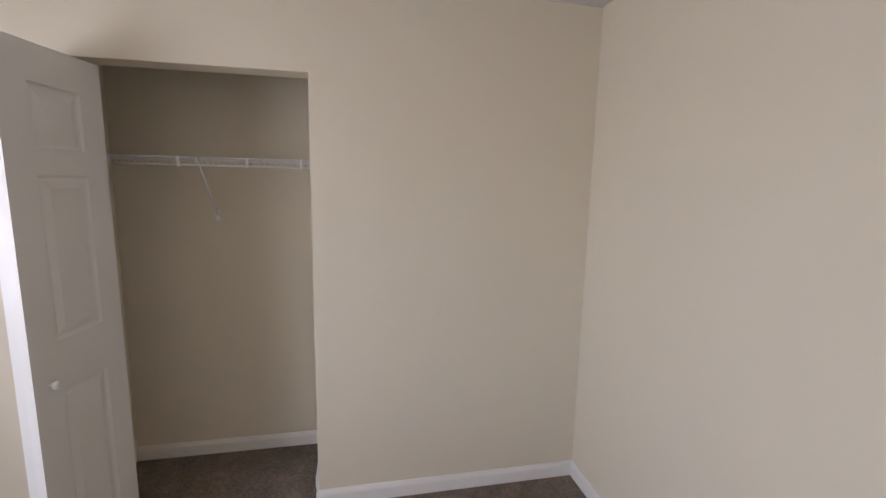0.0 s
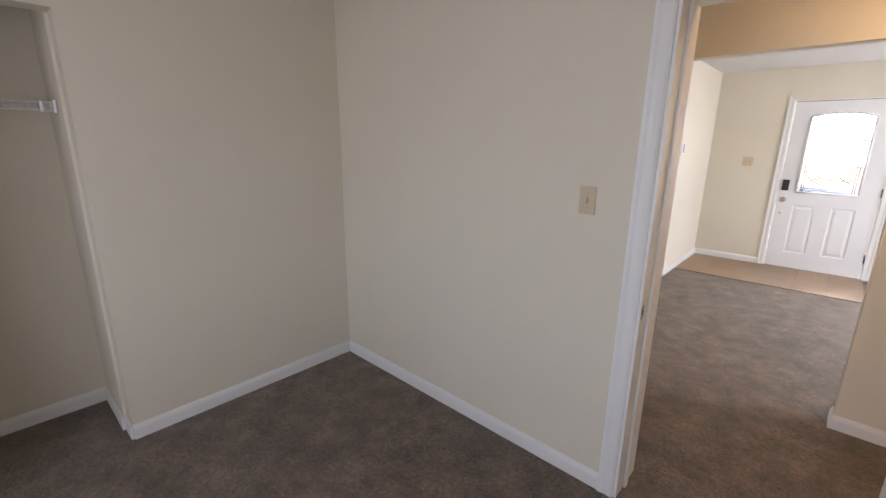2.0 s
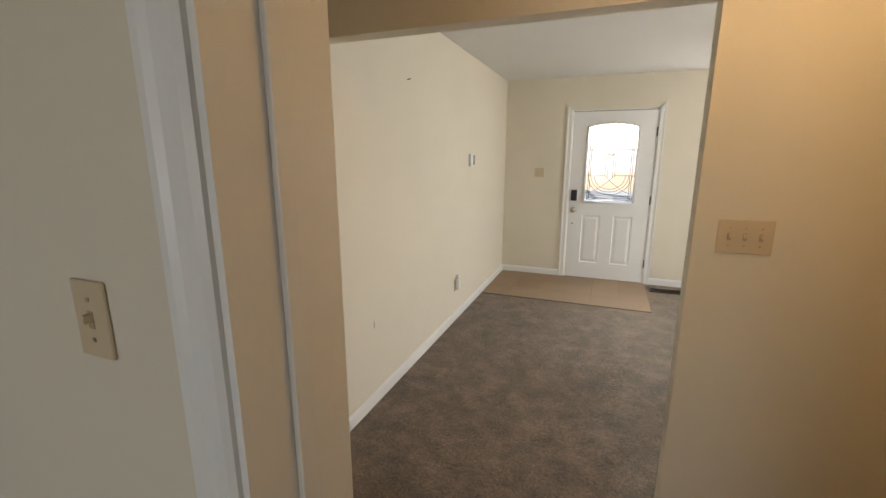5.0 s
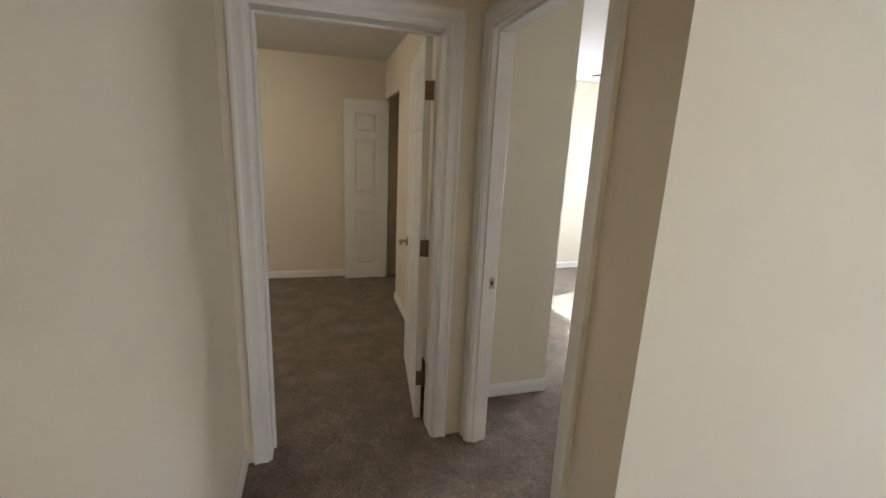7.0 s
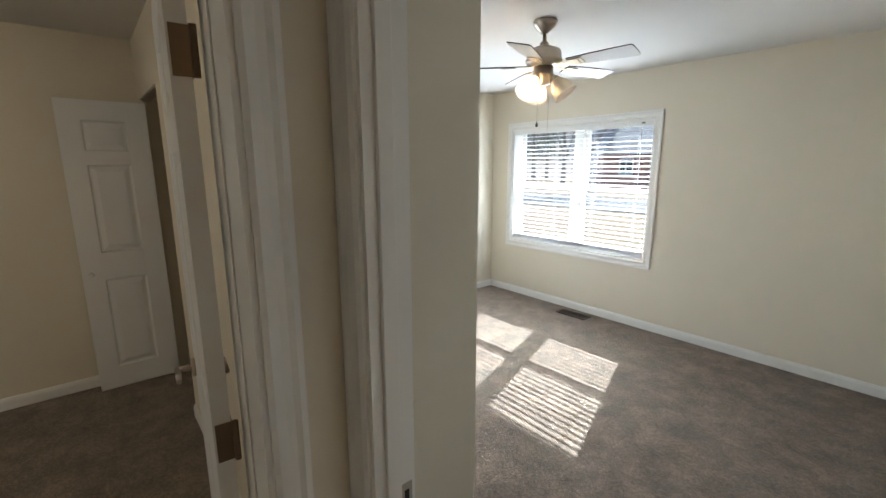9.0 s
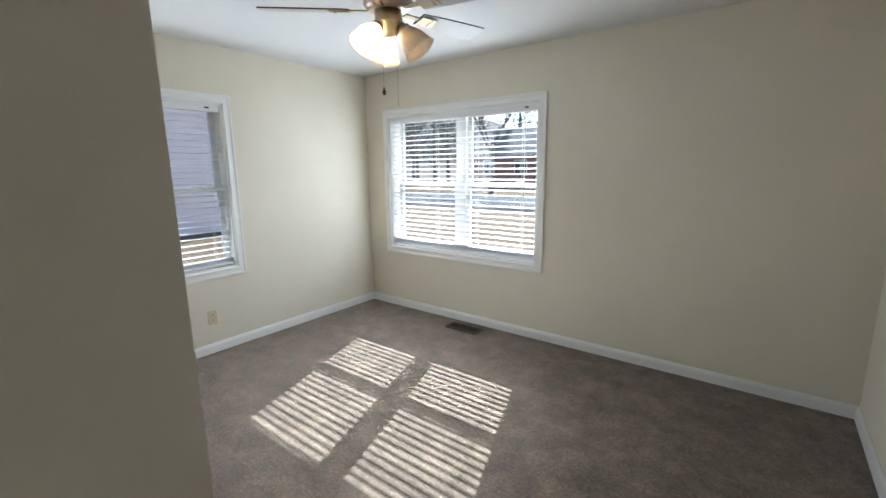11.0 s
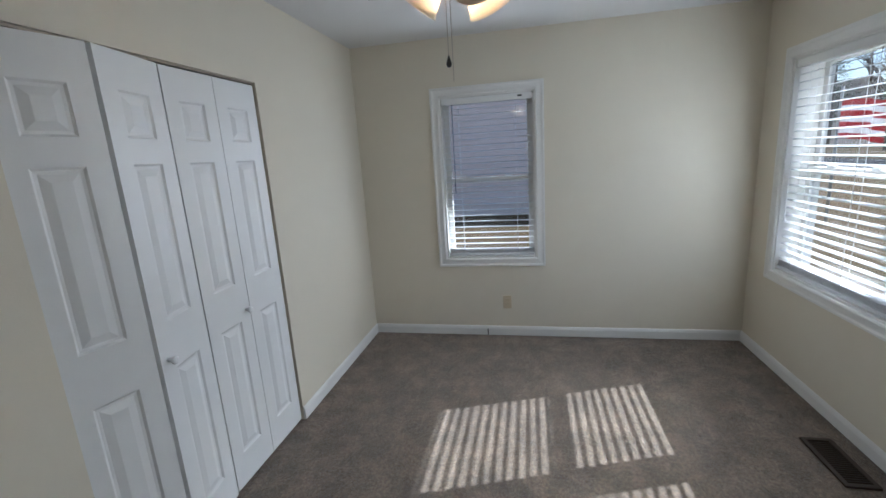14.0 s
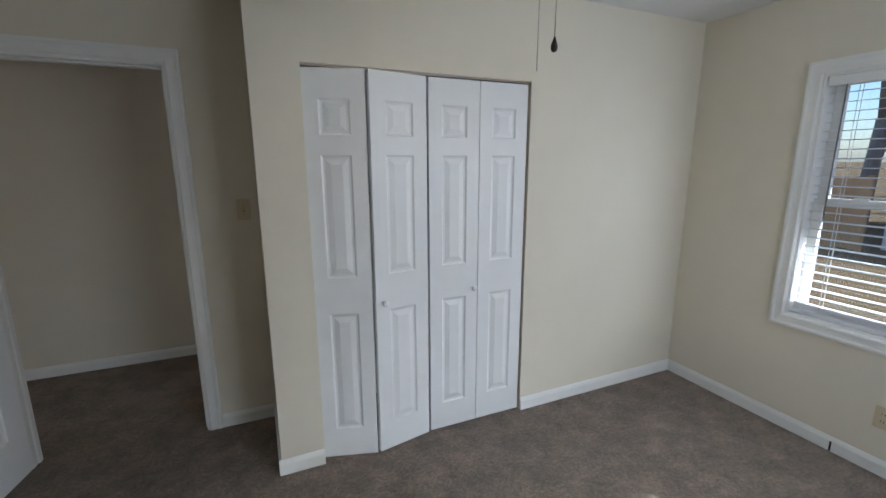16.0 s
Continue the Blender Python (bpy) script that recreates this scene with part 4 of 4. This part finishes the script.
                part("chain_fob", bm, BRONZE, ch, "dark teardrop fob")
    return d


ceiling_fan((-1.0, 3.20, TOP), 6, "brushed nickel ceiling fan with five blades and bell shades", (1, 2))
ceiling_fan((3.86, 3.62, TOP), 18, "brushed nickel ceiling fan over the living room", (), False)


def flush_light(x, y, label, glow):
    d = thing("ceiling_light", label, "ceiling light", (x, y, TOP))
    part("base_ring", add_lathe(bmesh.new(), [(0.15, 0), (0.155, -0.015), (0.14, -0.03)], 32), NICKEL, d)
    part("dome", add_lathe(bmesh.new(), [(0.14, -0.030), (0.13, -0.062), (0.10, -0.088), (0.05, -0.104), (0.012, -0.108)], 32), glow, d, "lit frosted glass dome")


flush_light(2.95, 0.75, "round ceiling light, lit, in the hall", DOME_H)
# No fixture is known here; this lamp is added to brighten the small bedroom.
flush_light(-1.55, -0.35, "unseen round ceiling light, added to light the small bedroom", DOME_B)

# ---- outside ----
GZ = -0.45


def wooded_rise():
    """A long bank of leaf litter behind the street, rising towards the woods."""
    rnd = random.Random(77)
    bm = bmesh.new()
    nx, ny = 70, 12
    grid = []
    for j in range(ny + 1):
        v = j / ny
        row = []
        for i in range(nx + 1):
            x = -150 + 220 * i / nx
            z = GZ - 0.1 + 14.0 * (v * v * (3 - 2 * v)) * (0.85 + 0.2 * math.sin(i * 0.31) + 0.1 * math.sin(i * 0.83)) + rnd.uniform(-0.15, 0.15) * v
            z = GZ - 0.1 + (z - GZ + 0.1) * (1.0 - 0.72 * min(1.0, max(0.0, (x + 26) / 22)))
            row.append(bm.verts.new((x, 51 + 30 * v, z)))
        grid.append(row)
    for a, b in zip(grid, grid[1:]):
        for i in range(nx):
            bm.faces.new((a[i], a[i + 1], b[i + 1], b[i])).smooth = True
    return structure(part("hillside", bm, LEAFLITTER), "brown leaf-covered bank below the woods", "hill")


wooded_rise()
structure(boxpart("ground", (-600, 600, -600, 600, GZ - 0.2, GZ), LAWN), "dry winter lawn, straw-coloured", "lawn")
structure(boxpart("road", (-300, 300, 19, 26, GZ - 0.02, GZ + 0.01), ASPHALT), "grey asphalt street", "road")
structure(boxpart("kerb", (-300, 300, 18.8, 19.0, GZ - 0.02, GZ + 0.12), CONCRETE), "concrete kerb along the street", "kerb")
structure(boxpart("front_path", (1.9, 3.0, 6.9, 18.8, GZ - 0.02, GZ + 0.02), CONCRETE), "concrete path to the street", "path")
structure(boxpart("front_step", (1.6, 3.3, 5.31, 6.7, GZ, -0.06), CONCRETE), "concrete front step", "step")
structure(boxpart("foundation", (FW - 0.12, LE + 0.12, AS - 0.12, 5.12, GZ, -0.12), CONCRETE), "concrete foundation", "foundation")
structure(boxpart("roof", (FW - 0.6, LE + 0.6, AS - 0.6, 5.75, TOP + 0.152, TOP + 0.35), ROOFING), "dark shingle roof with eaves", "roof")


def far_house(name, x0, x1, y0, y1, eave, rise, mat, front, label, boards=False):
    """A house with its long side along x or y; windows and a door on the side called front ('south' or 'east')."""
    d = thing(name, label, "house", (0, 0, GZ))
    boxpart("wall", (x0, x1, y0, y1, 0, eave), mat, d)
    bm = bmesh.new()
    o = 0.45
    if x1 - x0 > y1 - y0:
        m = (y0 + y1) / 2
        add_poly(bm, [(y0 - o, eave - 0.15), (y1 + o, eave - 0.15), (m, eave + rise)], "x", x0 - o, x1 + o)
    else:
        m = (x0 + x1) / 2
        add_poly(bm, [(x0 - o, eave - 0.15), (x1 + o, eave - 0.15), (m, eave + rise)], "y", y0 - o, y1 + o)
    part("roof", bm, ROOFING, d)
    if boards:
        k = 0
        z = 0.35
        while z < eave - 0.2:
            bm = bmesh.new()
            add_poly(bm, [(x1, z), (x1 + 0.022, z), (x1 + 0.004, z + 0.118), (x1, z + 0.118)], "y", y0, y1)
            part("siding_board", bm, mat, d)
            z += 0.115
        bm = add_box(bmesh.new(), x1, x1 + 0.04, y0 - 0.05, y0 + 0.08, 0, eave - 0.1)
        part("corner_board", bm, TRIM, d)
        return d
    n = max(2, int((x1 - x0) / 3))
    for i in range(n):
        c = x0 + (x1 - x0) * (i + 0.5) / n
        if i == n // 2:
            boxpart("door", (c - 0.5, c + 0.5, y0 - 0.06, y0 - 0.002, 0.3, 2.4), TRIM, d)
            continue
        wf = boxpart("window", (c - 0.6, c + 0.6, y0 - 0.06, y0 - 0.002, 1.2, 2.5), TRIM, d)
        for s in (-1, 1):
            boxpart("pane", (c - 0.53 if s < 0 else c + 0.03, c - 0.03 if s < 0 else c + 0.53, y0 - 0.07, y0 - 0.061, 1.27, 2.43), BLACKPL, wf)
    return d


far_house("neighbour_house", -20.0, -13.4, -0.60, 10.6, 4.7, 2.2, SIDING, "east", "grey lap-sided house next door", True)
far_house("house_opposite", -22.0, -9.0, 36.0, 44.0, 3.0, 2.6, BRICK, "south", "low brick house across the street")
far_house("house_opposite", 13.0, 26.0, 38.0, 46.0, 3.0, 2.4, EXTWALL, "south", "low cream house across the street")
FLAG_AT = (-10.4, 9.8)
flag = thing("flag", "red and white striped flag on a pole", "flag", (*FLAG_AT, GZ))
bm = bmesh.new()
add_rod(bm, (0, 0, 0), (0, 0, 2.9), 0.03, 10)
part("pole", bm, CONCRETE, flag)
for i in range(7):
    bm = bmesh.new()
    pts = [(0.03 + 0.1 * k, 0.05 * math.sin(k * 1.1)) for k in range(13)]
    z = 2.62 - 0.11 * i
    lo = [bm.verts.new((u, v, z - 0.11 - 0.035 * u * k / 4)) for k, (u, v) in enumerate(pts)]
    hi = [bm.verts.new((u, v, z - 0.035 * u * k / 4)) for k, (u, v) in enumerate(pts)]
    for k in range(12):
        bm.faces.new((lo[k], lo[k + 1], hi[k + 1], hi[k]))
    bmesh.ops.solidify(bm, geom=bm.faces[:], thickness=0.006)
    part("stripe", bm, FLAGRED if i % 2 == 0 else FLAGWHITE, flag)

fence = thing("fence", "tan wooden board fence along the back yard", "fence", (-12.5, 0, GZ))
board = mesh_of("board", add_box(bmesh.new(), -0.012, 0.012, 0.003, 0.197, 0.04, 1.62), FENCEWOOD)
for i in range(100):
    o = new("board", board)
    o.parent, o.location = fence, (0, -0.7 - 0.2 * (i + 1), 0.02 * math.sin(i * 1.9))
post = mesh_of("post", add_box(bmesh.new(), -0.12, -0.02, -0.05, 0.05, 0.0, 1.7), FENCEWOOD)
for i in range(9):
    o = new("post", post)
    o.parent, o.location = fence, (0, -0.75 - 2.4 * i, 0)
for z in (0.4, 1.3):
    boxpart("rail", (-0.055, -0.013, -20.7, -0.7, z, z + 0.09), FENCEWOOD, fence)


def bare_tree(x, y, h, seed, label):
    """A leafless tree: a tapered trunk, limbs that fork and fine twigs."""
    rnd = random.Random(seed)
    d = thing("tree", label, "tree", (x, y, GZ))
    trunk, crown = bmesh.new(), bmesh.new()

    def grow(p, way, length, r, level):
        q = p + way * length
        add_rod(trunk if level == 0 else crown, p, q, r, 8 if level < 2 else 4, r * 0.68)
        if level >= 5:
            return
        for k in range(3 if level < 4 else 2):
            turn = Vector((rnd.uniform(-1, 1), rnd.uniform(-1, 1), rnd.uniform(-0.15, 0.7)))
            nw = (way * 0.9 + turn * rnd.uniform(0.5, 0.85)).normalized()
            s = p.lerp(q, rnd.uniform(0.55, 1.0) if k else 1.0)
            grow(s, nw, length * rnd.uniform(0.62, 0.8), r * 0.58, level + 1)
    grow(Vector((0, 0, -0.05)), Vector((rnd.uniform(-0.06, 0.06), rnd.uniform(-0.06, 0.06), 1)).normalized(), h * 0.3, h * 0.022, 0)
    part("trunk", trunk, BARK, d)
    part("crown", crown, BARK, d)


for x, y, h, seed in ((-6.5, 27.5, 11, 3), (-16, 29, 12, 5), (6.3, 30, 12, 8), (-2.0, 33, 13, 12), (-18, -3, 11, 21), (-20, -8, 12, 22), (-17, -6.5, 10, 23), (-23, -2, 13, 24),
                      (-27, 31, 12, 31), (8, 33, 12, 32), (-19, -11, 12, 33), (-22, 11.5, 11, 34), (-31, 36, 12, 35), (-36, 33, 13, 36), (-41, 38, 12, 37), (-26, 40, 13, 38), (-46, 35, 13, 39),
                      (-34, 41, 11, 40), (-51, 40, 13, 50), (-29, 33.5, 10, 51)):
    bare_tree(x, y, h, seed, "leafless winter tree with fine branching twigs")


def pine(x, y, h, seed):
    rnd = random.Random(seed)
    d = thing("tree", "tall dark green pine tree", "tree", (x, y, GZ))
    bm = bmesh.new()
    add_rod(bm, (0, 0, 0), (0, 0, h * 0.95), h * 0.018, 8, 0.02)
    part("trunk", bm, BARK, d)
    verts, faces = [], []
    for i in range(1500):
        u = rnd.random() ** 0.7
        z = h * (0.18 + 0.82 * (1 - u) if rnd.random() < 0.8 else rnd.uniform(0.2, 0.9))
        r = (h - z) * 0.24 * rnd.uniform(0.3, 1.1) + 0.1
        a = rnd.uniform(0, 6.283)
        c = Vector((r * math.cos(a), r * math.sin(a), z))
        for k in range(2):
            e1 = Vector((rnd.uniform(-1, 1), rnd.uniform(-1, 1), rnd.uniform(-0.6, 0.3))) * 0.4
            e2 = Vector((rnd.uniform(-1, 1), rnd.uniform(-1, 1), rnd.uniform(-0.4, 0.4))) * 0.15
            n = len(verts)
            verts += [tuple(c), tuple(c + e1 + e2), tuple(c + e1 - e2)]
            faces.append((n, n + 1, n + 2))
    me = bpy.data.meshes.new("crown")
    me.from_pydata(verts, [], faces)
    me.materials.append(PINE)
    o = new("crown", me)
    o.parent = d


for x, y, h, seed in ((-34, 48, 15, 41), (-24, 49, 17, 44), (-30, -16, 14, 46), (-32, -4, 15, 47)):  # beside the street
    pine(x, y, h, seed)
for i in range(6):
    pine(-80 + 9.0 * i, 50 + 4 * math.sin(i * 2.1), 15 + 3 * math.sin(i * 1.3 + 1), 60 + i)
